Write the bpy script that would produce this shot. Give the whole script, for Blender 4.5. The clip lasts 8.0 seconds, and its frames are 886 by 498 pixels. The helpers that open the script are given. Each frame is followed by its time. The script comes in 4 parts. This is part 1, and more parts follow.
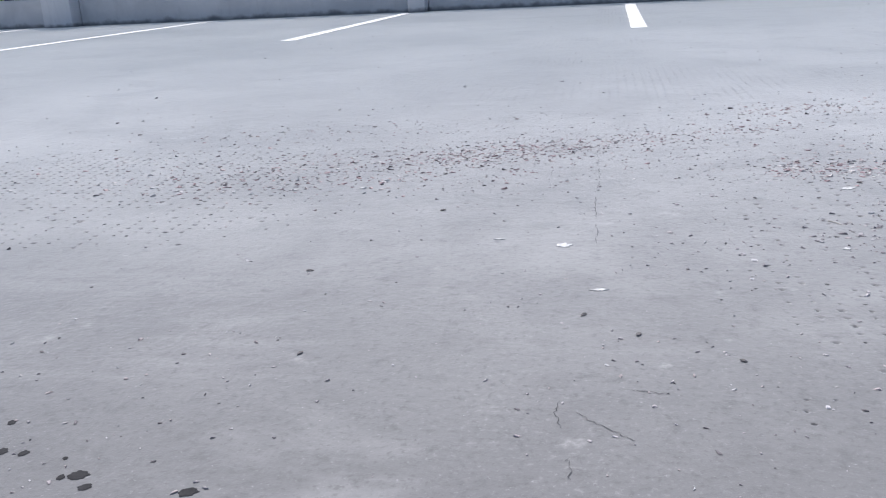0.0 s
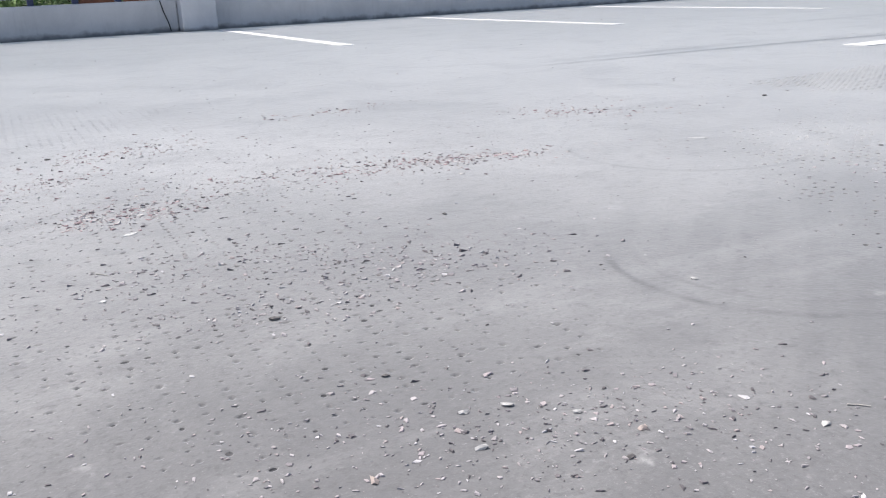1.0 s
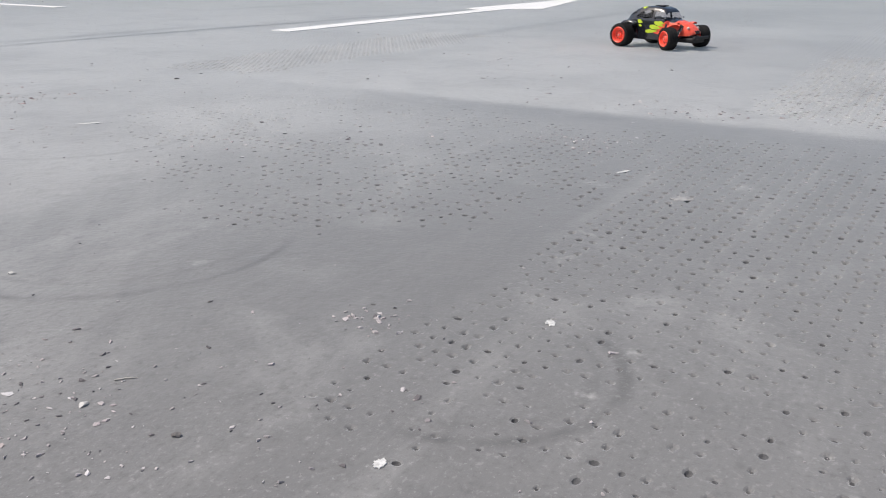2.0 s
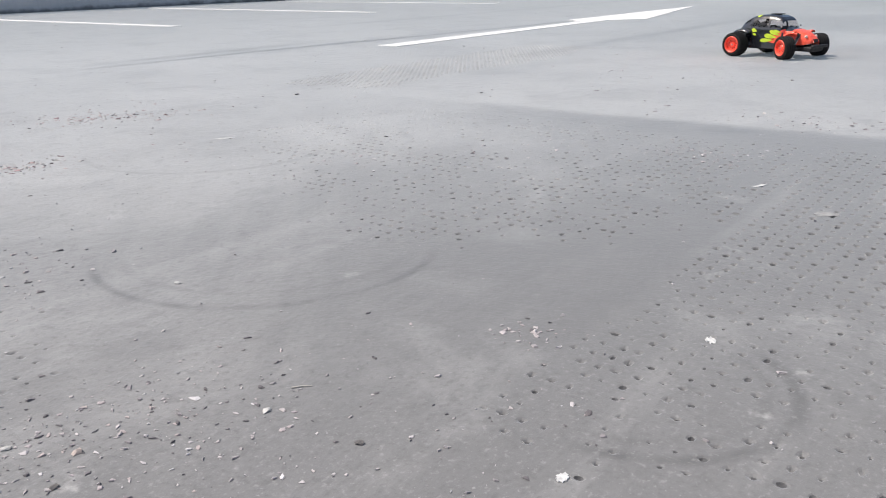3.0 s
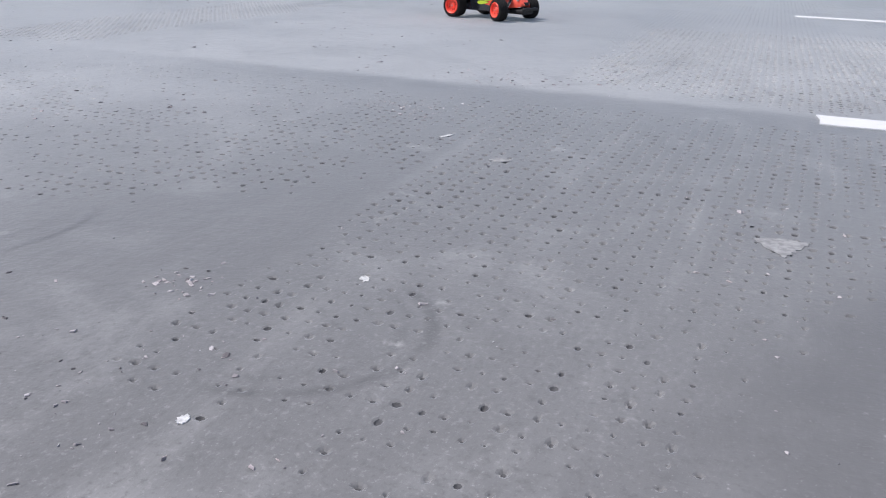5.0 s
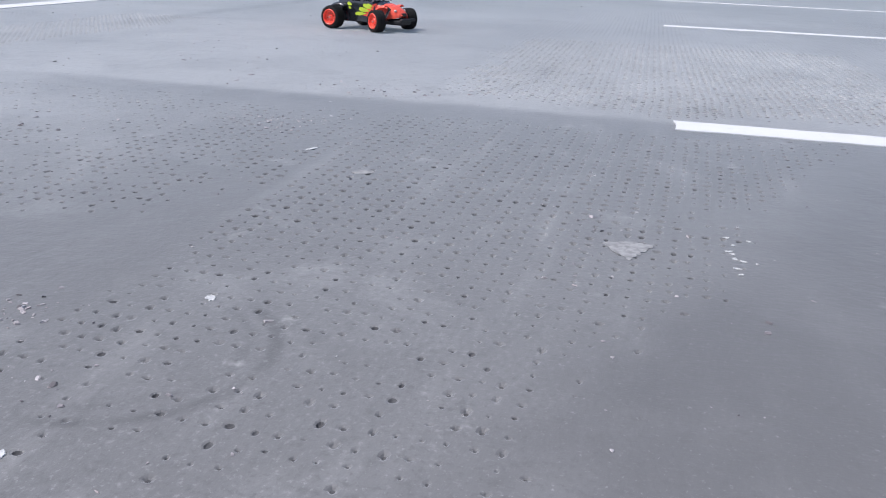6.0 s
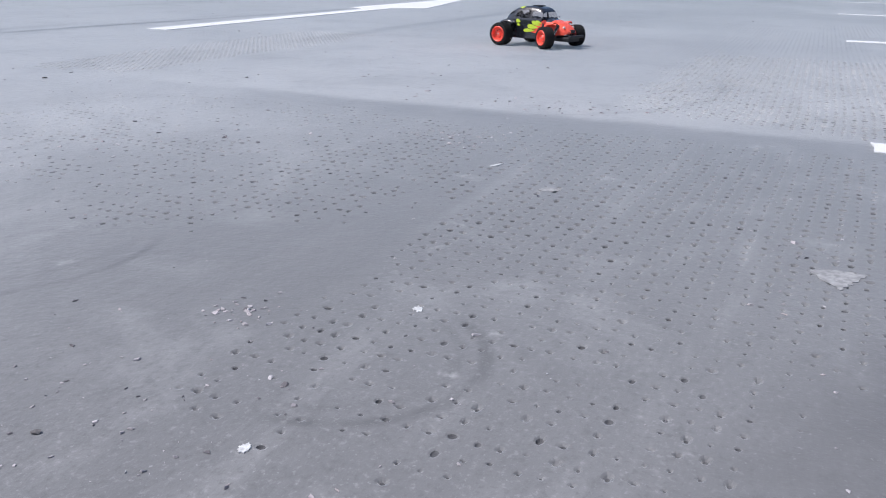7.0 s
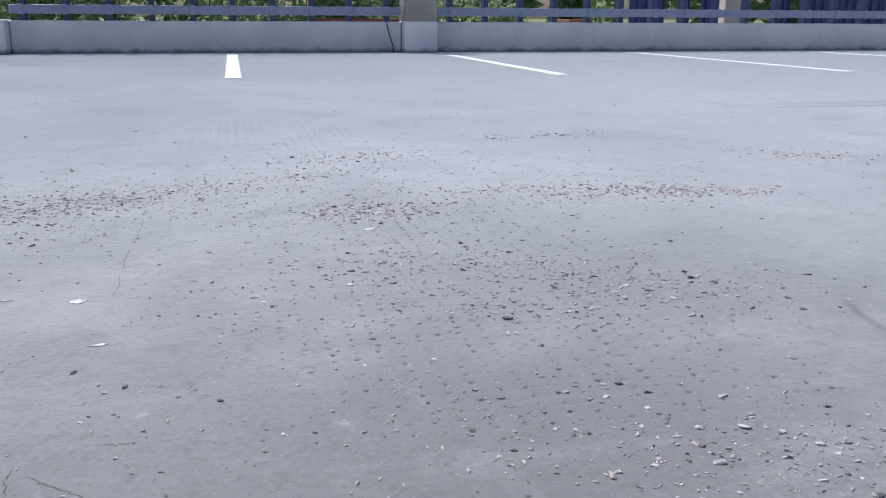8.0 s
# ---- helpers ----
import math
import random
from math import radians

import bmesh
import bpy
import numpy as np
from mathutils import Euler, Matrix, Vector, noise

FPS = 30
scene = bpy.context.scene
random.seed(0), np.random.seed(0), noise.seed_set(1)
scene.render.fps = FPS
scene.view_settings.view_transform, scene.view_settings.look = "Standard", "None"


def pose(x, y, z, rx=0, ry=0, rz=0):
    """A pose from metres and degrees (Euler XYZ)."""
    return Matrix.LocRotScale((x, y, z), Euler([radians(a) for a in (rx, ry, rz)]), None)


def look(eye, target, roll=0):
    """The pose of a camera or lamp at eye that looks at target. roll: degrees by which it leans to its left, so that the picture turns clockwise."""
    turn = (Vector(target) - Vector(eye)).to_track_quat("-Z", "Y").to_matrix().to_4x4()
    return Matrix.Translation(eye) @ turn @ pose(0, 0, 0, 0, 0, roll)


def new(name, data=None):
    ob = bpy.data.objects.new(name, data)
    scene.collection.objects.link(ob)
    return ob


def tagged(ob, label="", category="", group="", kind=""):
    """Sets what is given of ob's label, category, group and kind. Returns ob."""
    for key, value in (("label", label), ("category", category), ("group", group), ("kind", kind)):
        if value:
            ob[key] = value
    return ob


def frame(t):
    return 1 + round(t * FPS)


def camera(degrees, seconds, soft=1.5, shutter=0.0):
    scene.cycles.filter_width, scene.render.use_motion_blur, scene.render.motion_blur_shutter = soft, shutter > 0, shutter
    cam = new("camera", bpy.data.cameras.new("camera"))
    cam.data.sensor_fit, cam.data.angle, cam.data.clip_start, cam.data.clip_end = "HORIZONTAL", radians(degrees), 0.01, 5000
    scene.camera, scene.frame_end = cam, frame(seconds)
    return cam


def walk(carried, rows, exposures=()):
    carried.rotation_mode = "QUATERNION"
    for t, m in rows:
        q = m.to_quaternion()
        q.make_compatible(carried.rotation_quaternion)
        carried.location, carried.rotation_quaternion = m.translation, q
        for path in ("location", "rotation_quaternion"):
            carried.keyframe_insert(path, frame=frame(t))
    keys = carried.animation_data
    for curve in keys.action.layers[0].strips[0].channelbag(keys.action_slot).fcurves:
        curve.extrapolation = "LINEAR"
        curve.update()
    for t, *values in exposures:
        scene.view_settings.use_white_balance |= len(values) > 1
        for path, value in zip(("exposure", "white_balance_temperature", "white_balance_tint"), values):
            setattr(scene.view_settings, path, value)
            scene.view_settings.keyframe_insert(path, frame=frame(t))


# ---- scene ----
cam = camera(54.5, 8.0, 1.1)
EXPOSURES = [
    (0.0, 0.22, 6200, 12), (0.5, 0.29, 6430, 12), (1.0, 0.36, 6600, 11), (1.1, 0.26, 6630, 11), (1.2, 0.20, 6650, 11), (1.5, -0.05, 6730, 10), (1.7, -0.04, 6750, 10),
    (2.8, 0.20, 6800, 10), (3.0, 0.21, 6800, 10), (3.5, 0.17, 6680, 10), (4.0, 0.11, 6590, 11), (4.5, 0.09, 6430, 12), (5.0, -0.01, 6230, 13),
    (5.2, 0.0, 6150, 13), (6.3, 0.0, 6050, 13), (6.5, 0.01, 6050, 13), (7.0, 0.04, 6060, 13), (7.5, 0.13, 6070, 13), (8.0, 0.10, 6050, 12),
]
PATH = [
    (0, (-0.209, -6.152, 0.405), (-0.581, -4.282, -0.201), -2.9),
    (0.3, (-0.150, -6.134, 0.403), (-0.264, -4.234, -0.212), -3.0),
    (0.5, (-0.087, -6.141, 0.412), (0.038, -4.242, -0.203), -3.1),
    (0.8, (-0.010, -6.147, 0.415), (0.549, -4.323, -0.187), -2.8),
    (1, (0.052, -6.165, 0.425), (0.906, -4.456, -0.169), -2.6),
    (1.2, (0.125, -6.198, 0.428), (1.262, -4.662, -0.162), -2.0),
    (1.5, (0.223, -6.278, 0.425), (1.734, -5.12, -0.189), -0.5),
    (1.7, (0.256, -6.335, 0.409), (1.911, -5.411, -0.23), 0.7),
    (2.8, (0.197, -6.268, 0.406), (1.741, -5.162, -0.219), -0.7),
    (3, (0.194, -6.263, 0.415), (1.728, -5.137, -0.2), -0.9),
    (3.5, (0.236, -6.336, 0.417), (1.916, -5.445, -0.204), 0.1),
    (4, (0.253, -6.35, 0.419), (1.984, -5.567, -0.205), 0.6),
    (4.5, (0.22, -6.323, 0.417), (1.9, -5.452, -0.231), 0.4),
    (5, (0.245, -6.378, 0.395), (2.015, -5.75, -0.294), 2.1),
    (5.2, (0.265, -6.409, 0.393), (2.084, -5.935, -0.288), 3.0),
    (6.3, (0.259, -6.437, 0.406), (2.104, -6.032, -0.253), 2.4),
    (6.5, (0.253, -6.418, 0.408), (2.075, -5.92, -0.248), 1.9),
    (7, (0.233, -6.37, 0.406), (1.983, -5.64, -0.232), 1.3),
    (7.5, (0.192, -6.321, 0.412), (1.767, -5.262, -0.22), 1.0),
    (7.6, (0.180, -6.304, 0.408), (1.688, -5.150, -0.220), 0.8),
    (7.7, (0.153, -6.283, 0.406), (1.545, -4.988, -0.216), 0.6),
    (7.8, (0.105, -6.245, 0.405), (1.259, -4.726, -0.195), 0.25),
    (7.9, (0.035, -6.209, 0.402), (0.857, -4.475, -0.161), 0.2),
    (8, (-0.036, -6.188, 0.411), (0.427, -4.313, -0.108), 0.3),
]
walk(cam, [(t, look(eye, target, roll)) for t, eye, target, roll in PATH], EXPOSURES)

# ---- world, sun ----
SUN_FROM = Vector((-0.42, 0.80, 1.45)).normalized()
world = bpy.data.worlds.new("sky")
scene.world = world
world.use_nodes = True
wn = world.node_tree
sky = wn.nodes.new("ShaderNodeTexSky")
sky.sky_type = "NISHITA"
sky.sun_disc = False
sky.sun_elevation = math.asin(SUN_FROM.z)
sky.sun_rotation = math.atan2(SUN_FROM.x, SUN_FROM.y)
sky.air_density, sky.dust_density, sky.ozone_density = 1.0, 3.0, 1.0
wn.links.new(sky.outputs[0], wn.nodes["Background"].inputs[0])
wn.nodes["Background"].inputs[1].default_value = 0.11
sun = new("sun", bpy.data.lights.new("sun", "SUN"))
sun.data.energy, sun.data.angle, sun.data.color = 3.9, radians(0.6), (1.0, 0.968, 0.93)
sun.matrix_world = look(SUN_FROM * 60, (0, 0, 0))


# ---- materials ----
class Nodes:
    """Short forms for the nodes of one material."""

    def __init__(self, name):
        self.mat = bpy.data.materials.new(name)
        self.mat.use_nodes = True
        self.tree = self.mat.node_tree
        self.bsdf = self.tree.nodes["Principled BSDF"]

    def add(self, kind, **props):
        n = self.tree.nodes.new("ShaderNode" + kind)
        for key, value in props.items():
            setattr(n, key, value)
        return n

    def join(self, value, socket):
        if isinstance(value, (int, float)):
            socket.default_value = value
        elif isinstance(value, tuple):
            socket.default_value = (*value, 1.0) if len(value) == 3 and socket.type == "RGBA" else value
        else:
            self.tree.links.new(value, socket)

    def math(self, op, a, b=0.0, c=0.0, clamp=False):
        n = self.add("Math", operation=op, use_clamp=clamp)
        for v, s in zip((a, b, c), n.inputs):
            self.join(v, s)
        return n.outputs[0]

    def ramp(self, v, lo, hi, out_lo=0.0, out_hi=1.0):
        n = self.add("MapRange", interpolation_type="SMOOTHSTEP")
        for value, s in zip((v, lo, hi, out_lo, out_hi), n.inputs):
            self.join(value, s)
        return n.outputs[0]

    def mix(self, f, a, b, how="MIX"):
        n = self.add("Mix", data_type="RGBA", blend_type=how)
        self.join(f, n.inputs[0]), self.join(a, n.inputs[6]), self.join(b, n.inputs[7])
        return n.outputs[2]

    def place(self):
        return self.add("NewGeometry").outputs["Position"]

    def own(self):
        return self.add("TexCoord").outputs["Object"]

    def noise(self, scale, detail=4.0, rough=0.6, where=None, warp=0.0):
        n = self.add("TexNoise")
        self.join(where or self.place(), n.inputs["Vector"])
        n.inputs["Scale"].default_value, n.inputs["Detail"].default_value = scale, detail
        n.inputs["Roughness"].default_value, n.inputs["Distortion"].default_value = rough, warp
        return n.outputs["Fac"]

    def stretch(self, x, y, z, turn=0.0):
        n = self.add("Mapping")
        self.join(self.place(), n.inputs["Vector"])
        n.inputs["Scale"].default_value, n.inputs["Rotation"].default_value = (x, y, z), (0, 0, radians(turn))
        return n.outputs[0]

    def bump(self, height, strength=0.4, depth=0.002):
        n = self.add("Bump")
        n.inputs["Strength"].default_value, n.inputs["Distance"].default_value = strength, depth
        self.join(height, n.inputs["Height"])
        self.join(n.outputs[0], self.bsdf.inputs["Normal"])

    def done(self, colour, rough=0.6, metal=0.0, gloss=0.5):
        self.join(colour, self.bsdf.inputs["Base Color"]), self.join(rough, self.bsdf.inputs["Roughness"])
        self.join(metal, self.bsdf.inputs["Metallic"]), self.join(gloss, self.bsdf.inputs["Specular IOR Level"])
        return self.mat


HOLE_X, HOLE_Y, PITCH_X, PITCH_Y = 1.2845, -5.881, 0.031, 0.0238   # dimple grid of the far lanes
JOINT = 2.575


def deck_material(name, pits=True):
    """Weathered pale concrete of two pours, with tyre marks, dust, rolled-in dimples far off and a painted near-to-far
    falloff.
    """
    k = Nodes(name)
    xyz = k.add("SeparateXYZ")
    k.join(k.place(), xyz.inputs[0])
    x, y = xyz.outputs[0], xyz.outputs[1]
    broad, blot, fine, grit = k.noise(0.55, 4), k.noise(3.2, 6, 0.65, warp=0.6), k.noise(38, 5, 0.7), k.noise(420, 3, 0.6)
    streak = k.noise(1.0, 5, 0.7, where=k.stretch(1.2, 9.0, 1, 24))
    streak_far = k.noise(1.0, 5, 0.7, where=k.stretch(0.5, 5.0, 1, -4))
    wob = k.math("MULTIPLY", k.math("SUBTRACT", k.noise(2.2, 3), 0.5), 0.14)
    # older, darker pour this side of the joint, deepened southwards for the near-to-far falloff
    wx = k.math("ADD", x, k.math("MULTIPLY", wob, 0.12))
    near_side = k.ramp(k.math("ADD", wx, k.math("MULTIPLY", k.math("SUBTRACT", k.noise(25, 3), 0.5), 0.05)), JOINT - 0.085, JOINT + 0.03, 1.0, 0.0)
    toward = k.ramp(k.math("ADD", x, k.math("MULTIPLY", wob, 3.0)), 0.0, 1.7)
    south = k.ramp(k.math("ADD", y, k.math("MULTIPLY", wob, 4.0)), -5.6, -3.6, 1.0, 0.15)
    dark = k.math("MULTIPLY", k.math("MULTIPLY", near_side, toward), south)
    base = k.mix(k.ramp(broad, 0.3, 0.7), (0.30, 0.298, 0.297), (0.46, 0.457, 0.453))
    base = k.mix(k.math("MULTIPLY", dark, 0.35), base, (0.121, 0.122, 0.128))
    # paler towards the north-east and the far bays
    pale = k.math("MULTIPLY", k.ramp(k.math("ADD", x, k.math("MULTIPLY", wob, 6.0)), -1.2, 2.8), k.ramp(k.math("ADD", y, k.math("MULTIPLY", wob, 4.0)), -4.8, -2.2))
    base = k.mix(k.math("MULTIPLY", pale, 0.6), base, (0.56, 0.556, 0.55))
    # near lane painted darker to carry the brightness falloff towards the far deck
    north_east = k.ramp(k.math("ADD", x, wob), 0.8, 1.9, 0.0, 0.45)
    near_falloff = k.math("MULTIPLY", k.ramp(k.math("ADD", k.math("ADD", y, north_east), k.math("MULTIPLY", wob, 5.0)), -5.7, -3.9, 1.0, 0.0), k.ramp(k.math("ADD", y, k.math("MULTIPLY", wob, 5.0)), -9.5, -7.2))
    base = k.mix(k.math("MULTIPLY", k.math("MULTIPLY", near_falloff, near_side), 0.68), base, (0.119, 0.120, 0.125))
    # a duller patch, stronger southwards and towards the west
    dull = k.math("MULTIPLY", k.ramp(k.math("ADD", y, k.math("MULTIPLY", wob, 2.0)), -5.65, -4.85, 1.0, 0.0), k.ramp(k.math("ADD", x, k.math("MULTIPLY", wob, 2.0)), 0.25, 1.15, 1.0, 0.0))
    base = k.mix(k.math("MULTIPLY", dull, 0.34), base, (0.12, 0.12, 0.125))
    # a smooth dark skim north of a paving lane's edge
    lane_y = k.math("ADD", y, k.math("MULTIPLY", wob, 0.22))
    skim = k.math("MULTIPLY", k.ramp(lane_y, -5.845, -5.825), k.ramp(k.math("ADD", y, k.math("MULTIPLY", wob, 1.2)), -5.80, -5.42, 1.0, 0.0))
    skim = k.math("MULTIPLY", skim, k.math("MULTIPLY", k.ramp(k.math("ADD", x, wob), 0.75, 1.25), k.ramp(k.math("ADD", x, wob), 1.5, 2.1, 1.0, 0.2)))
    base = k.mix(k.math("MULTIPLY", k.math("MULTIPLY", skim, k.ramp(blot, 0.3, 0.7, 0.6, 1.0)), 0.32), base, (0.12, 0.12, 0.125))
    smooth_corner = k.math("MULTIPLY", k.ramp(k.math("ADD", k.math("MULTIPLY", x, 0.45), k.math("ADD", y, wob)), -6.02, -5.86, 1.0, 0.0), k.math("MULTIPLY", k.ramp(k.math("ADD", x, wob), 0.55, 1.0), k.ramp(k.math("ADD", x, wob), 1.8, 2.3, 1.0, 0.0)))
    base = k.mix(k.math("MULTIPLY", k.math("MULTIPLY", smooth_corner, k.math("MULTIPLY", k.ramp(k.noise(2.6, 4), 0.2, 0.45), k.ramp(k.math("ADD", y, k.math("MULTIPLY", wob, 4.0)), -8.2, -7.2))), 0.60), base, (0.095, 0.095, 0.10))
    trowelled = k.math("SUBTRACT", 1.0, k.math("MULTIPLY", smooth_corner, 0.85))
    band = k.math("MULTIPLY", near_side, k.ramp(k.math("ADD", x, wob), JOINT - 0.40, JOINT - 0.1))
    base = k.mix(k.math("MULTIPLY", k.math("MULTIPLY", k.math("MULTIPLY", band, south), k.ramp(k.noise(5.0, 5, 0.6), 0.38, 0.62)), 0.36), base, (0.15, 0.15, 0.157))
    base = k.mix(k.math("MULTIPLY", k.ramp(blot, 0.45, 0.72), 0.45), base, (0.19, 0.189, 0.194))
    base = k.mix(k.math("MULTIPLY", k.math("MULTIPLY", k.ramp(blot, 0.50, 0.25), 0.40), trowelled), base, (0.38, 0.379, 0.38))
    base = k.mix(k.math("MULTIPLY", k.math("MULTIPLY", k.ramp(streak, 0.52, 0.75), 0.30), trowelled), base, (0.40, 0.398, 0.398))
    base = k.mix(k.math("MULTIPLY", k.ramp(streak_far, 0.55, 0.8), 0.34), base, (0.18, 0.179, 0.184))
    # darker strip along the foot of the wall
    foot = k.ramp(k.math("ADD", y, k.math("MULTIPLY", wob, 1.5)), 4.0, 4.34)
    base = k.mix(k.math("MULTIPLY", foot, 0.7), base, (0.12, 0.12, 0.125))
    # turning marks of small rubber tyres
    for cx, cy, r, wide, much, dx, dy in ((0.98, -5.945, 0.156, 0.014, 0.50, -0.25, -0.97), (0.982, -5.94, 0.132, 0.010, 0.22, -0.25, -0.97), (1.09, -5.262, 0.267, 0.013, 0.50, -0.77, -0.64), (1.11, -5.25, 0.235, 0.012, 0.22, -0.77, -0.64), (1.58, -4.52, 0.295, 0.014, 0.40, -0.77, -0.64), (3.3, -5.2, 0.9, 0.03, 0.2, -0.7, -0.7)):
        far = k.add("VectorMath", operation="DISTANCE")
        k.join(k.place(), far.inputs[0])
        far.inputs[1].default_value = (cx, cy, 0)
        off = k.math("ABSOLUTE", k.math("SUBTRACT", k.math("ADD", far.outputs["Value"], k.math("MULTIPLY", wob, 0.14)), r))
        along = k.math("ADD", k.math("MULTIPLY", k.math("SUBTRACT", x, cx), dx / r), k.math("MULTIPLY", k.math("SUBTRACT", y, cy), dy / r))
        side = k.ramp(k.math("ADD", along, k.math("MULTIPLY", wob, 1.5)), 0.0, 0.55)
        base = k.mix(k.math("MULTIPLY", k.math("MULTIPLY", k.math("MULTIPLY", k.ramp(off, 0.0, wide, 1.0, 0.0), side), k.ramp(k.noise(9, 3), 0.35, 0.6, 0.35, 1.0)), much), base, (0.06, 0.06, 0.063))
    # pale dusty wheel tracks crossing the lane towards the far bays
    across = k.math("ADD", k.math("MULTIPLY", k.math("SUBTRACT", x, 0.93), -0.667), k.math("MULTIPLY", k.math("SUBTRACT", y, -5.14), 0.745))
    lengthwise = k.math("ADD", k.math("MULTIPLY", x, 0.745), k.math("MULTIPLY", y, 0.667))
    ribbon = k.add("CombineXYZ")
    k.join(k.math("MULTIPLY", lengthwise, 0.9), ribbon.inputs[0]), k.join(k.math("MULTIPLY", across, 15.0), ribbon.inputs[1])
    bands = k.noise(1.0, 2, 0.5, where=ribbon.outputs[0])
    tracks = k.math("MULTIPLY", k.ramp(k.math("ABSOLUTE", k.math("ADD", across, 0.10)), 0.10, 0.34, 1.0, 0.0), k.ramp(bands, 0.47, 0.62))
    tracks = k.math("MULTIPLY", tracks, k.math("MULTIPLY", k.ramp(x, 0.45, 0.75), k.ramp(x, 1.35, 1.75, 1.0, 0.0)))
    base = k.mix(k.math("MULTIPLY", tracks, 0.12), base, (0.40, 0.398, 0.395))
    # scraped lines along paving lane edges
    for at, slope, wide, x0, x1, much in ((-2.40, -0.032, 0.055, 2.6, 4.3, 1.0), (-2.29, -0.068, 0.06, 3.9, 7.2, 1.0), (-2.33, 0.0, 0.10, 2.7, 4.2, 0.5), (-3.97, 0.0, 0.12, 4.1, 8.5, 0.45), (-1.2, 0.0, 0.12, 5.5, 12.0, 0.4), (4.20, 0.0, 0.05, -9.0, 2.2, 0.7), (3.98, 0.0, 0.07, -4.0, 9.0, 0.35), (1.9, 0.0, 0.14, -6.0, 5.0, 0.3)):
        line = k.ramp(k.math("ABSOLUTE", k.math("SUBTRACT", k.math("SUBTRACT", k.math("ADD", y, k.math("MULTIPLY", wob, 0.5)), k.math("MULTIPLY", x, slope)), at)), 0.0, wide, 1.0, 0.0)
        line = k.math("MULTIPLY", line, k.math("MULTIPLY", k.ramp(x, x0 - 0.5, x0 + 0.5), k.ramp(x, x1 - 0.6, x1 + 0.6, 1.0, 0.0)))
        line = k.math("MULTIPLY", line, k.ramp(k.noise(7.0, 5, 0.7), 0.34, 0.62, 0.40, 1.0))
        base = k.mix(k.math("MULTIPLY", line, much), base, (0.06, 0.06, 0.063))
    # pale mortar scars and fine grit
    scar = k.math("MULTIPLY", k.ramp(k.noise(6.0, 5, 0.7), 0.62, 0.70), k.ramp(k.noise(60, 4), 0.35, 0.6))
    base = k.mix(k.math("MULTIPLY", scar, 0.45), base, (0.55, 0.545, 0.54))
    base = k.mix(k.math("MULTIPLY", k.ramp(fine, 0.52, 0.72), 0.55), base, (0.12, 0.119, 0.122))
    base = k.mix(k.math("MULTIPLY", k.ramp(grit, 0.60, 0.72), 0.14), base, (0.50, 0.498, 0.495))
    base = k.mix(k.math("MULTIPLY", k.ramp(grit, 0.42, 0.30), 0.14), base, (0.14, 0.138, 0.145))
    mid = k.noise(120, 4, 0.65)
    rough_area = k.math("MAXIMUM", k.ramp(k.noise(2.0, 4, 0.6), 0.44, 0.66, 0.12, 0.8), k.math("MULTIPLY", k.ramp(lane_y, -5.86, -5.83, 1.0, 0.0), 0.75))
    flecks = k.math("MULTIPLY", k.ramp(mid, 0.45, 0.30), k.math("MULTIPLY", k.math("MULTIPLY", rough_area, trowelled), 0.30))
    base = k.mix(k.math("MULTIPLY", k.ramp(k.noise(210, 3, 0.7), 0.54, 0.70), 0.24), base, (0.11, 0.109, 0.112))
    base = k.mix(k.math("MULTIPLY", k.ramp(k.noise(170, 3, 0.7), 0.60, 0.74), 0.30), base, (0.55, 0.548, 0.545))
    base = k.mix(k.math("MULTIPLY", k.ramp(mid, 0.53, 0.68), 0.56), base, (0.13, 0.129, 0.132))
    base = k.mix(flecks, base, (0.46, 0.458, 0.455))
    lumps = k.noise(14, 4, 0.55)
    base = k.mix(k.math("MULTIPLY", k.ramp(lumps, 0.54, 0.72), 0.30), base, (0.14, 0.139, 0.142))
    height = k.math("ADD", k.math("ADD", k.math("MULTIPLY", k.math("ADD", k.math("MULTIPLY", fine, 1.5), k.math("MULTIPLY", lumps, 2.0)), 0.6), k.math("MULTIPLY", grit, 0.16)), k.math("MULTIPLY", mid, 0.42))
    if pits:
        # dimples too far off to model: the same grid, their shade painted as dark dots
        fx = k.math("SUBTRACT", k.math("FRACT", k.math("DIVIDE", k.math("SUBTRACT", x, HOLE_X - PITCH_X * 100.5), PITCH_X)), 0.5)
        fy = k.math("SUBTRACT", k.math("FRACT", k.math("DIVIDE", k.math("SUBTRACT", y, HOLE_Y - PITCH_Y * 900.5), PITCH_Y)), 0.5)
        fx, fy = k.math("MULTIPLY", fx, PITCH_X), k.math("MULTIPLY", fy, PITCH_Y)
        rad = k.math("SQRT", k.math("ADD", k.math("MULTIPLY", fx, fx), k.math("MULTIPLY", fy, fy)))
        dot = k.ramp(rad, 0.0036, 0.0072, 1.0, 0.0)

        def area(x0, x1, y0, y1, soft):
            a = k.math("MULTIPLY", k.ramp(k.math("ADD", x, wob), x0 - soft, x0 + soft), k.ramp(k.math("ADD", x, wob), x1 - soft, x1 + soft, 1.0, 0.0))
            b = k.math("MULTIPLY", k.ramp(k.math("ADD", y, wob), y0 - soft, y0 + soft), k.ramp(k.math("ADD", y, wob), y1 - soft, y1 + soft, 1.0, 0.0))
            return k.math("MULTIPLY", a, b)

        where = k.math("MAXIMUM", area(4.5, 7.5, -9.5, -5.75, 0.16), area(2.6, 4.5, -9.5, -7.3, 0.10))
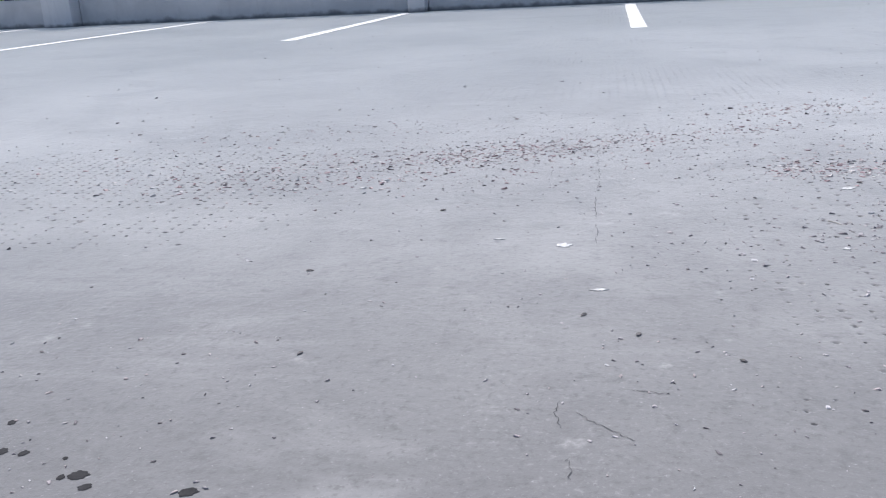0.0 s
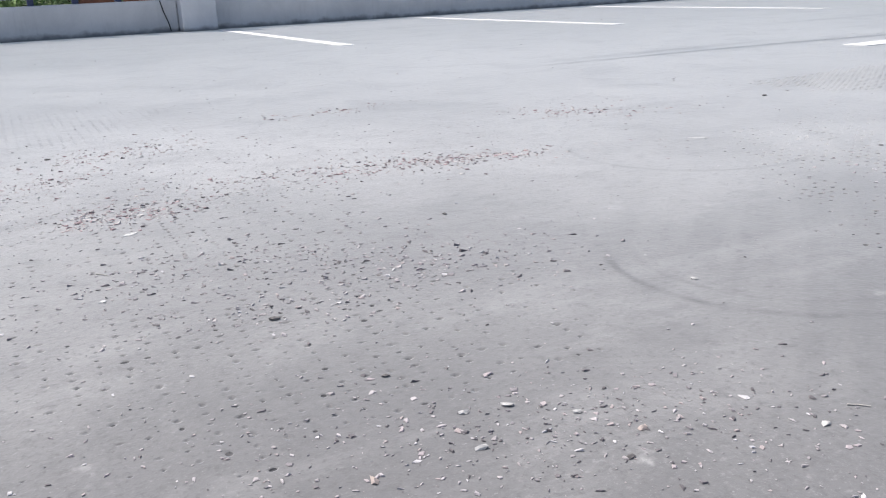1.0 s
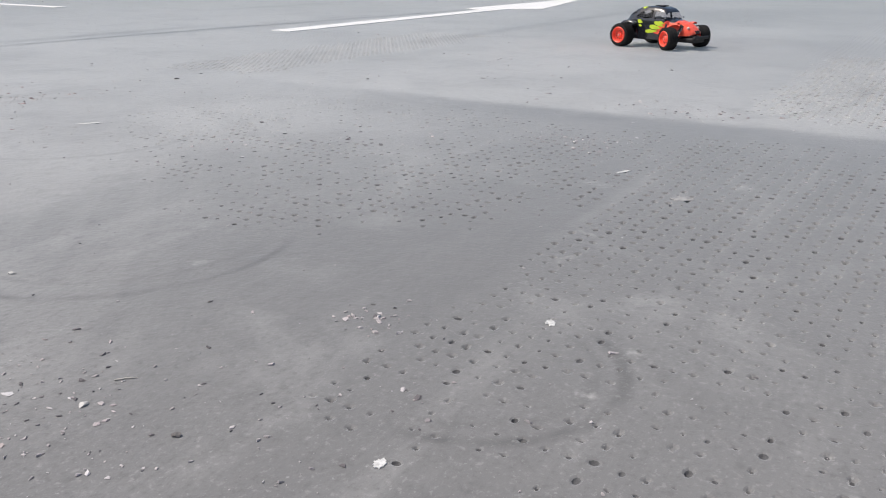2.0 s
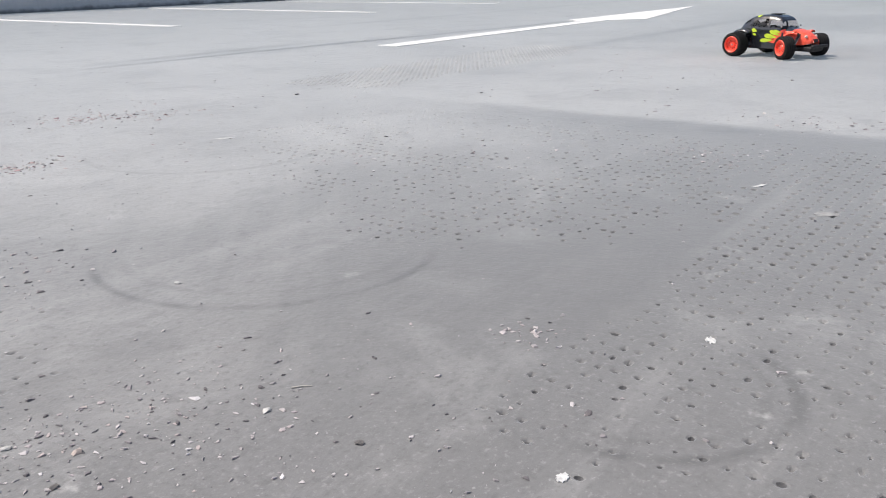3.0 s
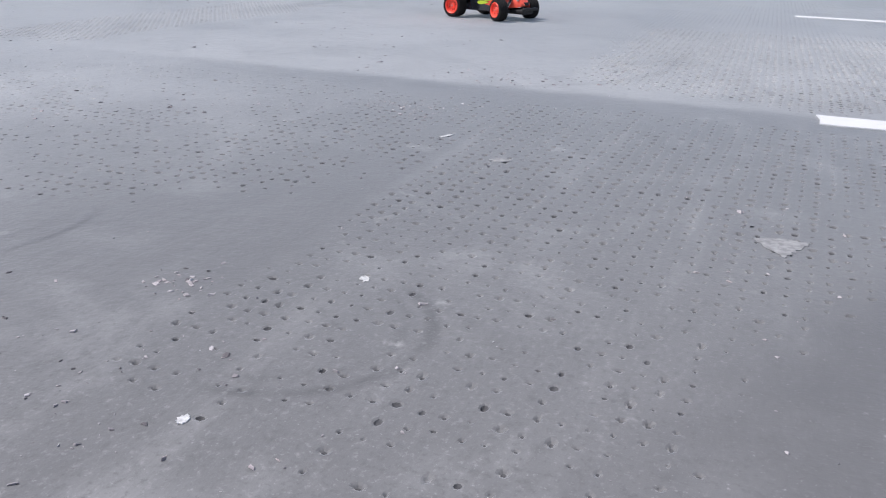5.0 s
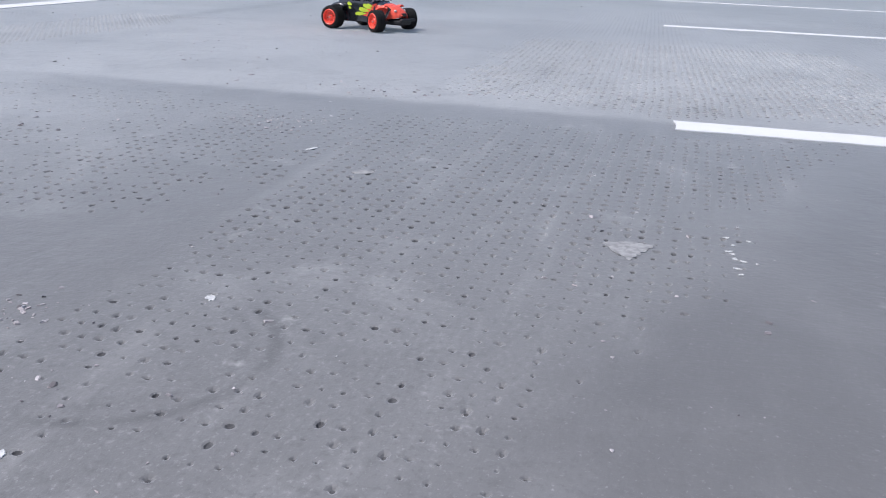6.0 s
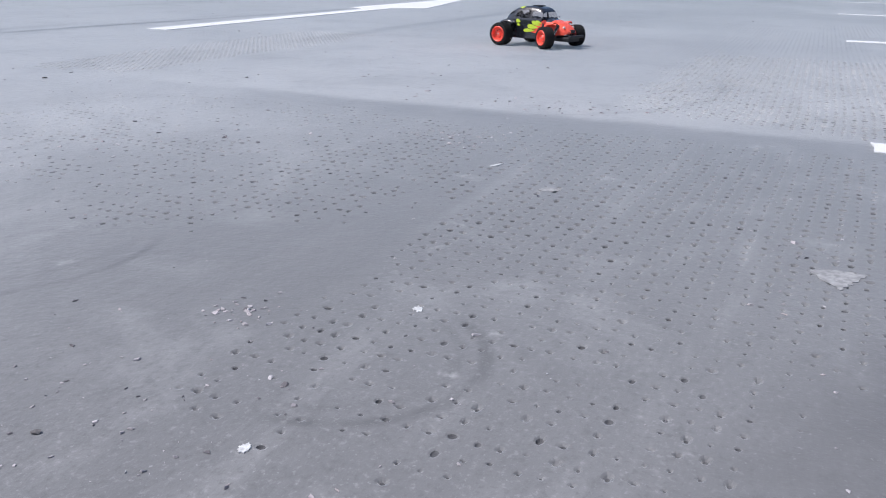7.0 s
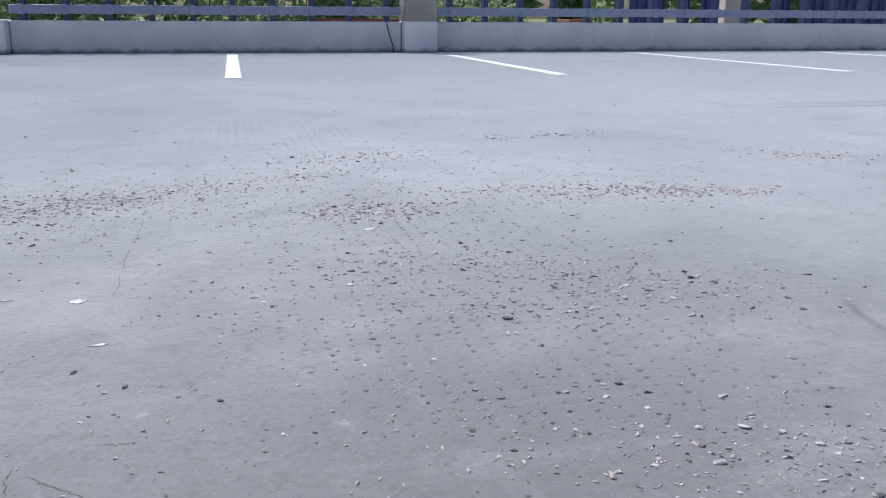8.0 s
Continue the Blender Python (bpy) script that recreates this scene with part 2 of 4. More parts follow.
        where = k.math("MAXIMUM", where, k.math("MAXIMUM", k.math("MAXIMUM", k.math("MAXIMUM", k.math("MULTIPLY", area(-1.1, 0.62, -3.32, -2.6, 0.10), 0.42), k.math("MULTIPLY", area(-1.2, -0.45, -2.8, -2.2, 0.12), 0.45)), k.math("MAXIMUM", area(-0.66, 0.0, -1.35, -0.7, 0.12), k.math("MULTIPLY", area(-0.6, -0.3, -2.3, -1.9, 0.1), 0.6))), k.math("MULTIPLY", area(-0.32, -0.07, 0.6, 3.7, 0.06), 0.8)))
        where = k.math("MULTIPLY", where, k.ramp(k.noise(1.7, 4), 0.36, 0.56))
        where = k.math("MAXIMUM", where, k.math("MULTIPLY", k.math("MULTIPLY", area(-0.15, 0.40, -3.36, -2.35, 0.12), k.ramp(k.noise(4.0, 4), 0.36, 0.6)), 0.7))
        where = k.math("MAXIMUM", where, k.math("MAXIMUM", k.math("MULTIPLY", area(3.7, 4.5, -3.42, -3.05, 0.10), 0.5), area(4.3, 5.7, -2.62, -2.46, 0.04)))
        pit = k.math("MULTIPLY", k.math("MULTIPLY", dot, where), k.ramp(k.noise(26, 2), 0.3, 0.55, 0.35, 1.0))
        base = k.mix(k.math("MULTIPLY", pit, 0.8), base, (0.075, 0.073, 0.075))
        height = k.math("SUBTRACT", height, k.math("MULTIPLY", pit, 1.6))
    k.bump(height, 0.45, 0.0022)
    k.bsdf.inputs["Sheen Weight"].default_value, k.bsdf.inputs["Sheen Roughness"].default_value = 1.0, 0.34
    return k.done(base, k.ramp(blot, 0.3, 0.7, 0.66, 0.8), gloss=0.06)


def plain(name, colour, other, scale, rough=0.6, metal=0.0, relief=0.25, depth=0.001, gloss=0.5, own=False):
    k = Nodes(name)
    where = k.own() if own else None
    a, b = k.noise(scale, 5, 0.65, where=where), k.noise(scale * 9, 4, 0.6, where=where)
    c = k.mix(k.ramp(a, 0.32, 0.68), colour, other)
    c = k.mix(k.math("MULTIPLY", k.ramp(b, 0.55, 0.75), 0.25), c, tuple(v * 0.6 for v in colour))
    k.bump(k.math("ADD", k.math("MULTIPLY", a, 0.4), b), relief, depth)
    return k.done(c, k.ramp(b, 0.3, 0.7, max(rough - 0.08, 0.03), rough + 0.08), metal, gloss)


def wall_material(name, light, dark):
    """Painted concrete with rain streaks and dirt along its foot."""
    k = Nodes(name)
    xyz = k.add("SeparateXYZ")
    k.join(k.place(), xyz.inputs[0])
    blot, drip, fine = k.noise(2.4, 6, 0.65, warp=0.5), k.noise(1.0, 5, 0.7, where=k.stretch(14, 14, 1.2)), k.noise(70, 4)
    c = k.mix(k.ramp(blot, 0.3, 0.7), light, dark)
    c = k.mix(k.math("MULTIPLY", k.ramp(drip, 0.52, 0.74), 0.14), c, tuple(v * 0.55 for v in dark))
    foot = k.ramp(k.math("ADD", xyz.outputs[2], k.math("MULTIPLY", k.math("SUBTRACT", k.noise(5, 5), 0.5), 0.16)), 0.0, 0.07, 1.0, 0.0)
    c = k.mix(k.math("MULTIPLY", foot, 0.75), c, (0.07, 0.07, 0.072))
    c = k.mix(k.math("MULTIPLY", k.ramp(fine, 0.55, 0.75), 0.2), c, tuple(v * 0.6 for v in dark))
    k.bump(k.math("ADD", blot, k.math("MULTIPLY", fine, 0.6)), 0.4, 0.003)
    return k.done(c, 0.75, gloss=0.3)


def paint_material():
    """Worn white road paint; chips show the concrete's grey."""
    k = Nodes("white_road_paint")
    worn = k.ramp(k.noise(55, 6, 0.75), 0.60, 0.68)
    c = k.mix(k.noise(6, 4), (0.74, 0.745, 0.75), (0.63, 0.635, 0.64))
    c = k.mix(k.math("MULTIPLY", worn, 0.55), c, (0.45, 0.44, 0.45))
    k.bump(k.noise(160, 4), 0.3, 0.001)
    return k.done(c, 0.6, gloss=0.4)


def chip_material(name, colours):
    """Stone chips, each of its own tone."""
    k = Nodes(name)
    n = k.add("ValToRGB")
    n.color_ramp.interpolation = "CONSTANT"
    for i, c in enumerate(colours):
        e = n.color_ramp.elements[i] if i < 2 else n.color_ramp.elements.new(i / len(colours))
        e.position, e.color = i / len(colours), (*c, 1)
    k.join(k.add("NewGeometry").outputs["Random Per Island"], n.inputs[0])
    c = k.mix(k.math("MULTIPLY", k.noise(300, 3), 0.25), n.outputs[0], (0.2, 0.195, 0.2))
    k.bump(k.noise(500, 3), 0.4, 0.001)
    k.bsdf.inputs["Sheen Weight"].default_value, k.bsdf.inputs["Sheen Roughness"].default_value = 0.35, 0.34
    return k.done(c, 0.7, gloss=0.3)


def leaf_material():
    k = Nodes("leaves")
    r = k.add("NewGeometry").outputs["Random Per Island"]
    c = k.mix(r, (0.11, 0.19, 0.085), (0.33, 0.43, 0.24))
    k.done(c, 0.5)
    through_leaf, both = k.add("BsdfTranslucent"), k.add("MixShader")
    k.join(k.mix(0.5, c, (0.36, 0.50, 0.26)), through_leaf.inputs[0])
    both.inputs[0].default_value = 0.55
    k.join(k.bsdf.outputs[0], both.inputs[1]), k.join(through_leaf.outputs[0], both.inputs[2])
    k.join(both.outputs[0], k.tree.nodes["Material Output"].inputs[0])
    return k.mat


def window_material():
    """Thin clear moulded window, slightly tinted, with a little gloss."""
    k = Nodes("tinted_window")
    clear, gloss, both = k.add("BsdfTransparent"), k.add("BsdfGlossy"), k.add("MixShader")
    k.join(k.mix(k.noise(30, 3, where=k.own()), (0.93, 0.90, 0.90), (0.86, 0.84, 0.84)), clear.inputs[0])
    gloss.inputs["Roughness"].default_value = 0.04
    both.inputs[0].default_value = 0.07
    k.join(clear.outputs[0], both.inputs[1]), k.join(gloss.outputs[0], both.inputs[2])
    k.join(both.outputs[0], k.tree.nodes["Material Output"].inputs[0])
    return k.mat


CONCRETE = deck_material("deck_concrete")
# dark tone for cracks and for the shade painted inside dimples
PIT = plain("recess_dark", (0.050, 0.050, 0.054), (0.105, 0.105, 0.11), 60, 0.9)
WALL = wall_material("parapet_concrete", (0.68, 0.687, 0.70), (0.58, 0.59, 0.605))
PILLAR = wall_material("pillar_concrete", (0.73, 0.74, 0.755), (0.65, 0.66, 0.68))
COLUMN = wall_material("column_concrete", (0.36, 0.335, 0.305), (0.27, 0.252, 0.235))
PAINT = paint_material()
RAIL = plain("rail_paint", (0.27, 0.31, 0.44), (0.22, 0.255, 0.37), 9, 0.45)
NAVY = plain("navy_paint", (0.045, 0.06, 0.15), (0.03, 0.042, 0.11), 9, 0.4)
BLUE = plain("blue_sheet_paint", (0.07, 0.085, 0.26), (0.05, 0.06, 0.19), 7, 0.45)
GRASS = plain("rough_grass", (0.10, 0.15, 0.045), (0.16, 0.19, 0.07), 2.0, 0.9, relief=0.7, depth=0.03)
SOIL = plain("soil", (0.13, 0.095, 0.07), (0.08, 0.06, 0.045), 1.5, 0.9, relief=0.6, depth=0.02)
BARK = plain("bark", (0.10, 0.075, 0.05), (0.06, 0.045, 0.03), 14, 0.9, relief=0.8, depth=0.01)
LEAF = leaf_material()
CHIPS = chip_material("stone_chips", ((0.11, 0.10, 0.108), (0.40, 0.352, 0.368), (0.47, 0.43, 0.445), (0.52, 0.485, 0.50), (0.40, 0.345, 0.345), (0.24, 0.22, 0.235), (0.60, 0.58, 0.60), (0.33, 0.305, 0.315), (0.17, 0.155, 0.165), (0.42, 0.385, 0.395)))
CHIPS_RED = chip_material("reddish_stone_chips", ((0.15, 0.122, 0.13), (0.54, 0.405, 0.405), (0.60, 0.56, 0.55), (0.33, 0.235, 0.242), (0.64, 0.62, 0.61), (0.50, 0.42, 0.41), (0.14, 0.122, 0.127), (0.68, 0.66, 0.65), (0.45, 0.32, 0.325), (0.52, 0.48, 0.475)))
STONE_DARK = plain("dark_stone", (0.09, 0.085, 0.085), (0.16, 0.15, 0.15), 120, 0.8, own=True)
STONE_PALE = plain("pale_stone", (0.55, 0.54, 0.53), (0.35, 0.345, 0.34), 140, 0.75, own=True)
STONE_PINK = plain("pink_stone", (0.44, 0.37, 0.34), (0.34, 0.29, 0.27), 90, 0.75, own=True)
SPLASH = plain("white_splash", (0.70, 0.70, 0.70), (0.42, 0.42, 0.42), 160, 0.6)
OIL = plain("dark_oil", (0.022, 0.022, 0.025), (0.04, 0.04, 0.043), 80, 0.75, gloss=0.1)
TWIG = plain("dry_twig", (0.58, 0.55, 0.51), (0.42, 0.39, 0.36), 80, 0.8, own=True)
MORTAR = plain("pale_mortar", (0.37, 0.37, 0.375), (0.20, 0.20, 0.203), 90, 0.85, relief=0.2)
CAR_BLACK = plain("gloss_black_shell", (0.010, 0.011, 0.015), (0.016, 0.017, 0.023), 30, 0.2, own=True, relief=0.0, gloss=0.7)
CAR_BLACK.node_tree.nodes["Principled BSDF"].inputs["Coat Weight"].default_value = 1.0
CAR_BLACK.node_tree.nodes["Principled BSDF"].inputs["Coat Roughness"].default_value = 0.06
CAR_ORANGE = plain("fluorescent_orange_shell", (1.0, 0.135, 0.08), (0.96, 0.11, 0.065), 30, 0.3, own=True, relief=0.03)
CAR_YELLOW = plain("fluorescent_yellow_flame", (0.56, 0.72, 0.055), (0.50, 0.63, 0.045), 40, 0.35, own=True, relief=0.03)
RIM = plain("orange_plastic", (1.0, 0.115, 0.07), (0.94, 0.095, 0.06), 60, 0.4, own=True, relief=0.03)
RUBBER = plain("tyre_rubber", (0.012, 0.012, 0.013), (0.022, 0.021, 0.021), 90, 0.85, own=True, gloss=0.2)
PLASTIC = plain("black_plastic", (0.020, 0.020, 0.022), (0.030, 0.030, 0.032), 70, 0.55, own=True, gloss=0.3)
METAL = plain("bright_metal", (0.62, 0.63, 0.65), (0.5, 0.5, 0.52), 60, 0.25, metal=1.0, own=True, relief=0.05)
WINDOW = window_material()
LAMP = plain("clear_lamp", (0.70, 0.55, 0.50), (0.62, 0.48, 0.44), 60, 0.1, own=True, relief=0.02)


# ---- mesh helpers ----
def solid(name, verts, faces, material, parent=None, label="", smooth=False, mats=None):
    me = bpy.data.meshes.new(name)
    me.from_pydata(verts, [], faces)
    for m in material if isinstance(material, (list, tuple)) else [material]:
        me.materials.append(m)
    if mats is not None:
        me.polygons.foreach_set("material_index", mats)
    if smooth:
        me.polygons.foreach_set("use_smooth", [True] * len(me.polygons))
    me.update()
    ob = new(name, me)
    if parent:
        ob.parent = parent
    return tagged(ob, label)


def part(name, bm, material, parent=None, label="", smooth=False):
    me = bpy.data.meshes.new(name)
    bmesh.ops.recalc_face_normals(bm, faces=bm.faces)
    for f in bm.faces:
        f.smooth = smooth
    bm.to_mesh(me)
    bm.free()
    me.materials.append(material)
    ob = new(name, me)
    if parent:
        ob.parent = parent
    return tagged(ob, label)


def box(size, at, bevel=0.0, bm=None, m=None):
    bm = bm or bmesh.new()
    made = bmesh.ops.create_cube(bm, size=1.0)["verts"]
    for v in made:
        v.co = Vector((v.co.x * size[0], v.co.y * size[1], v.co.z * size[2]))
    if bevel:
        edges = list({e for v in made for e in v.link_edges})
        made = list({v for f in bmesh.ops.bevel(bm, geom=edges, offset=bevel, segments=2, affect="EDGES", profile=0.5)["faces"] for v in f.verts} | {v for v in made if v.is_valid})
    for v in made:
        v.co = (m @ v.co if m else v.co) + Vector(at)
    return bm


def tube(points, r, sides=8, bm=None, r2=None):
    """A round bar along points."""
    bm = bm or bmesh.new()
    rings, pts = [], [Vector(p) for p in points]
    for i, p in enumerate(pts):
        d = (pts[min(i + 1, len(pts) - 1)] - pts[max(i - 1, 0)]).normalized()
        q = d.to_track_quat("Z", "Y")
        rr = r if r2 is None else r + (r2 - r) * i / (len(pts) - 1)
        rings.append([bm.verts.new(p + q @ Vector((rr * math.cos(a), rr * math.sin(a), 0))) for a in (2 * math.pi * s / sides for s in range(sides))])
    for a, b in zip(rings, rings[1:]):
        for s in range(sides):
            bm.faces.new((a[s], a[(s + 1) % sides], b[(s + 1) % sides], b[s]))
    bm.faces.new(rings[0][::-1]), bm.faces.new(rings[-1])
    return bm


def lathe(profile, sides, bm=None, m=Matrix(), caps=True):
    """Turns (radius, height) pairs about the local y axis."""
    bm = bm or bmesh.new()
    rings = []
    for r, h in profile:
        rings.append([bm.verts.new(m @ Vector((r * math.cos(a), h, r * math.sin(a)))) for a in (2 * math.pi * s / sides for s in range(sides))])
    for a, b in zip(rings, rings[1:]):
        for s in range(sides):
            bm.faces.new((a[s], a[(s + 1) % sides], b[(s + 1) % sides], b[s]))
    if caps:
        bm.faces.new(rings[0]), bm.faces.new(rings[-1][::-1])
    return bm


def smoothstep(v, lo, hi):
    u = min(max((v - lo) / (hi - lo), 0.0), 1.0)
    return u * u * (3 - 2 * u)


# ---- the deck: one sheet, with the rolled-in dimples as real pits ----
PX0, PX1, PY0, PY1 = -92, 112, -44, 130   # stretch of dimple cells, in cells from the grid's origin
SHEET_X, SHEET_Y = (-1.80, 4.74), (-7.35, -3.10)


def dimple_at(i, j):
    """Where the roller pressed dimple (i, j): its passes run a little askew and widen towards the joint."""
    ic, jc = min(max(i, 0.0), 42.0), min(max(j, -12.0), 26.0)
    x = 0.9813 + 0.02977 * i + 0.0003 * j + 5.256e-5 * ic * (2 * max(i, 0.0) - ic) - 4.39e-5 * ic * jc
    y = -6.1966 - 0.001325 * min(max(i, -30.0), 60.0) + 0.023425 * j + 4.41e-5 * ic * jc
    return x, y


def pit_depth(x, y):
    """How deep the dimple at a place is pressed, 0 to 1."""
    n = noise.noise(Vector((x * 1.7, y * 1.7, 3.1)))
    n2 = noise.noise(Vector((x * 5.0, y * 5.0, 7.7)))
    w = 0.10 * n + 0.06 * n2
    corner = smoothstep(0.45 * x + y + w, -5.98, -5.86)
    south = smoothstep(x + w, 0.68, 0.88) * smoothstep(y + 0.1 * w, -5.83, -5.85) * corner * (0.62 + 0.38 * smoothstep(x + w, 1.1, 1.4))
    reach = 1.20 + 0.08 * smoothstep(y, -5.3, -5.6) + 0.26 * smoothstep(y, -5.68, -5.82) + 0.22 * smoothstep(y, -5.1, -4.6)
    north = smoothstep(x + w, reach - 0.06, reach + 0.22) * smoothstep(y, -5.84, -5.82) * smoothstep(y + w, -4.22, -4.85) * (0.48 + 0.7 * max(n2 + 0.15, 0.0))
    main = max(south, north) * smoothstep(x + w, 2.44, 2.30)
    west = (0.34 + 0.28 * smoothstep(y, -4.95, -5.12) + 0.3 * n2) * smoothstep(x + w, 0.85, 0.45) * smoothstep(y + w, -4.05, -4.32) * smoothstep(y, -5.50, -5.35) * smoothstep(x + w, -0.12, 0.10 + 0.12 * smoothstep(y, -4.6, -4.9))
    left = (0.50 + 0.5 * n2) * smoothstep(x + 2 * w, -0.55, -0.95) * smoothstep(y + w, -5.0, -4.75) * smoothstep(y + w, -3.95, -4.2)
    far_lane = smoothstep(x + w, 2.62, 2.80) * smoothstep(y + w, -5.75, -5.98) * (1.0 + 0.7 * n)
    strip = smoothstep(x + w, 2.60, 2.75) * smoothstep(x + w, 5.05, 4.5) * smoothstep(y + 0.5 * w, -4.16, -4.08) * smoothstep(y + 0.5 * w, -3.62, -3.74)
    return max(main * (0.8 + 0.7 * n + 0.3 * n2), west, left * (0.8 + 0.7 * n), far_lane, strip)


def build_ground():
    rng = random.Random(11)
    verts, faces, mats, at = [], [], [], {}

    def vert(i, j):
        if (i, j) not in at:
            at[i, j] = len(verts)
            x, y = dimple_at(i - 0.5, j - 0.5)
            x = SHEET_X[0] if i == PX0 else SHEET_X[1] if i == PX1 else x
            y = SHEET_Y[0] if j == PY0 else SHEET_Y[1] if j == PY1 else y
            verts.append((x, y, 0.0))
        return at[i, j]

    ring = [(math.cos(a), math.sin(a)) for a in (math.pi / 4 * s + math.pi / 8 for s in range(8))]
    for i in range(PX0, PX1):
        for j in range(PY0, PY1):
            x, y = dimple_at(i, j)
            corner = [vert(i, j), vert(i + 1, j), vert(i + 1, j + 1), vert(i, j + 1)]
            deep = pit_depth(x, y) if PX0 < i < PX1 - 1 and PY0 < j < PY1 - 1 else 0.0
            few = smoothstep(x, 1.45, 0.95) * smoothstep(x, 0.3, 0.7)
            strip = y > -4.3 and x > 2.55
            east = smoothstep(x, 1.25, 1.6)
            if deep < 0.12 or rng.random() > min(1.0, deep * 1.5) * (1 - 0.12 * few) * (0.88 if -5.83 < y < -4.2 and 0.9 < x < JOINT else 1.0):
                faces.append(corner)
                mats.append(0)
                continue
            size = rng.choice((0.0017, 0.0021, 0.0025, 0.0028, 0.0034)) * (0.75 + 0.3 * min(deep, 1)) * (1.0 + 0.24 * east + 0.15 * few + 0.55 * smoothstep(x, 2.3, 2.9))
            down = size * rng.uniform(0.65, 1.3)
            soft = y > -5.56 and -0.35 < x < 0.9
            if strip:
                size, down = 0.0045 * rng.uniform(0.9, 1.1), 0.0042
            if x < -0.35:
                size *= 1.12
            if soft:
                size, down = size * (1.2 if y > -4.75 else 1.05), size * rng.uniform(0.5, 0.85)
            # some pits take the dark tone that stands in for their inner shade
            shade_fill = int(rng.random() < (1.0 if x > JOINT else (0.7 if y > -4.75 else 0.3) if soft else 0.72 + 0.22 * east))
            lip = int(shade_fill and rng.random() < (0.95 if strip else 0.8 if x > JOINT else 0.25))
            loose = 0.3 if strip else 1.4 if -5.83 < y < -4.2 and x > 0.9 else 1.0
            jx, jy, st = rng.gauss(0, 0.0016) * loose, rng.gauss(0, 0.0014) * loose, rng.uniform(0.85, 1.3)
            n = len(verts)
            for scale, z in ((2.05, 0.0), (1.3, -0.30 * down), (0.72, -0.80 * down)):
                for c, s in ring:
                    verts.append((x + jx + size * scale * c * st * rng.uniform(0.94, 1.06), y + jy + size * scale * s / st * rng.uniform(0.94, 1.06), z))
            verts.append((x + jx, y + jy, -down))
            # rim to the cell's corners
            q = [corner[2], corner[3], corner[0], corner[1]]
            for s in range(8):
                a, b = n + s, n + (s + 1) % 8
                quarter = (s + 1) // 2 % 4
                if s % 2 == 0:
                    faces.append([q[quarter], b, a])
                    mats.append(0)
                else:
                    faces.append([q[(quarter + 3) % 4], q[quarter], b, a])
                    mats.append(0)
                faces.append([a, b, b + 8, a + 8])
                faces.append([a + 8, b + 8, b + 16, a + 16])
                faces.append([a + 16, b + 16, n + 24])
                mats += [0, lip, shade_fill]
    # the rest of the sheet round the dimple stretch
    XS, YS = (-30.0, *SHEET_X, 60.0), (-40.0, *SHEET_Y, 4.41)
    for a in range(3):
        for b in range(3):
            if (a, b) != (1, 1):
                n = len(verts)
                verts.extend([(XS[a], YS[b], 0), (XS[a + 1], YS[b], 0), (XS[a + 1], YS[b + 1], 0), (XS[a], YS[b + 1], 0)])
                faces.append([n, n + 1, n + 2, n + 3])
                mats.append(0)
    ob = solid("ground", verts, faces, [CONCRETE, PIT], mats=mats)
    return tagged(ob, "pale weathered concrete car park deck with rolled-in dimples", "ground", kind="structure")


build_ground()


def slab(name, x0, x1, y0, y1, z0, z1, material, label, category, parent=None, kind="structure", bevel=0.012):
    ob = part(name, box((x1 - x0, y1 - y0, z1 - z0), ((x0 + x1) / 2, (y0 + y1) / 2, (z0 + z1) / 2), bevel), material, parent)
    return tagged(ob, label, category, kind=kind)


# ---- parapet, pillars, rail ----
WALL_Y, WALL_T, WALL_TOP, PILLAR_Y = 4.40, 0.16, 0.362, 4.20
PILLARS = ((-7.37, -6.96, True), (-2.55, -2.34, False), (2.05, 2.45, True), (10.08, 10.29, False), (12.23, 12.63, True))
WALLS = ((-30.0, -7.37, "wall_1"), (-6.96, -2.55, "wall_2"), (-2.34, 2.05, "wall_3"), (2.45, 10.08, "wall_4"), (11.7, 12.23, "wall_5"), (12.63, 60.0, "wall_6"))
for x0, x1, name in WALLS:
    slab(name, x0 + 0.004, x1 - 0.004, WALL_Y, WALL_Y + WALL_T, -0.2, WALL_TOP, WALL, "low grey concrete parapet wall with dirt along its foot", "wall", bevel=0.02)
for x0, x1, wide in PILLARS:
    ob = tagged(new("pillar"), "pale grey concrete pillar standing between parapet walls" if not wide else "broad pale grey pillar base carrying a brownish column", "pillar", "parapet pillars", "structure")
    ob.location = ((x0 + x1) / 2, PILLAR_Y + 0.2, 0)
    part("base", box((x1 - x0, 0.40, WALL_TOP + 0.21), (0, 0, (WALL_TOP - 0.2) / 2 + 0.003), 0.012), PILLAR, ob)
    if wide:
        part("shaft", box((x1 - x0 - 0.012, 0.388, 0.9), (0, 0, WALL_TOP + 0.455), 0.012), COLUMN, ob, "brownish bare concrete shaft")
for name, x0, x1, y0, y1 in (("wall_south", -30, 60, -40.2, -40.0), ("wall_east", 60, 60.2, -40.2, 4.6), ("wall_west", -30.2, -30, -40.2, 4.6)):
    slab(name, x0, x1, y0, y1, -0.2, 1.0, WALL, "plain grey concrete parapet closing the deck", "wall")


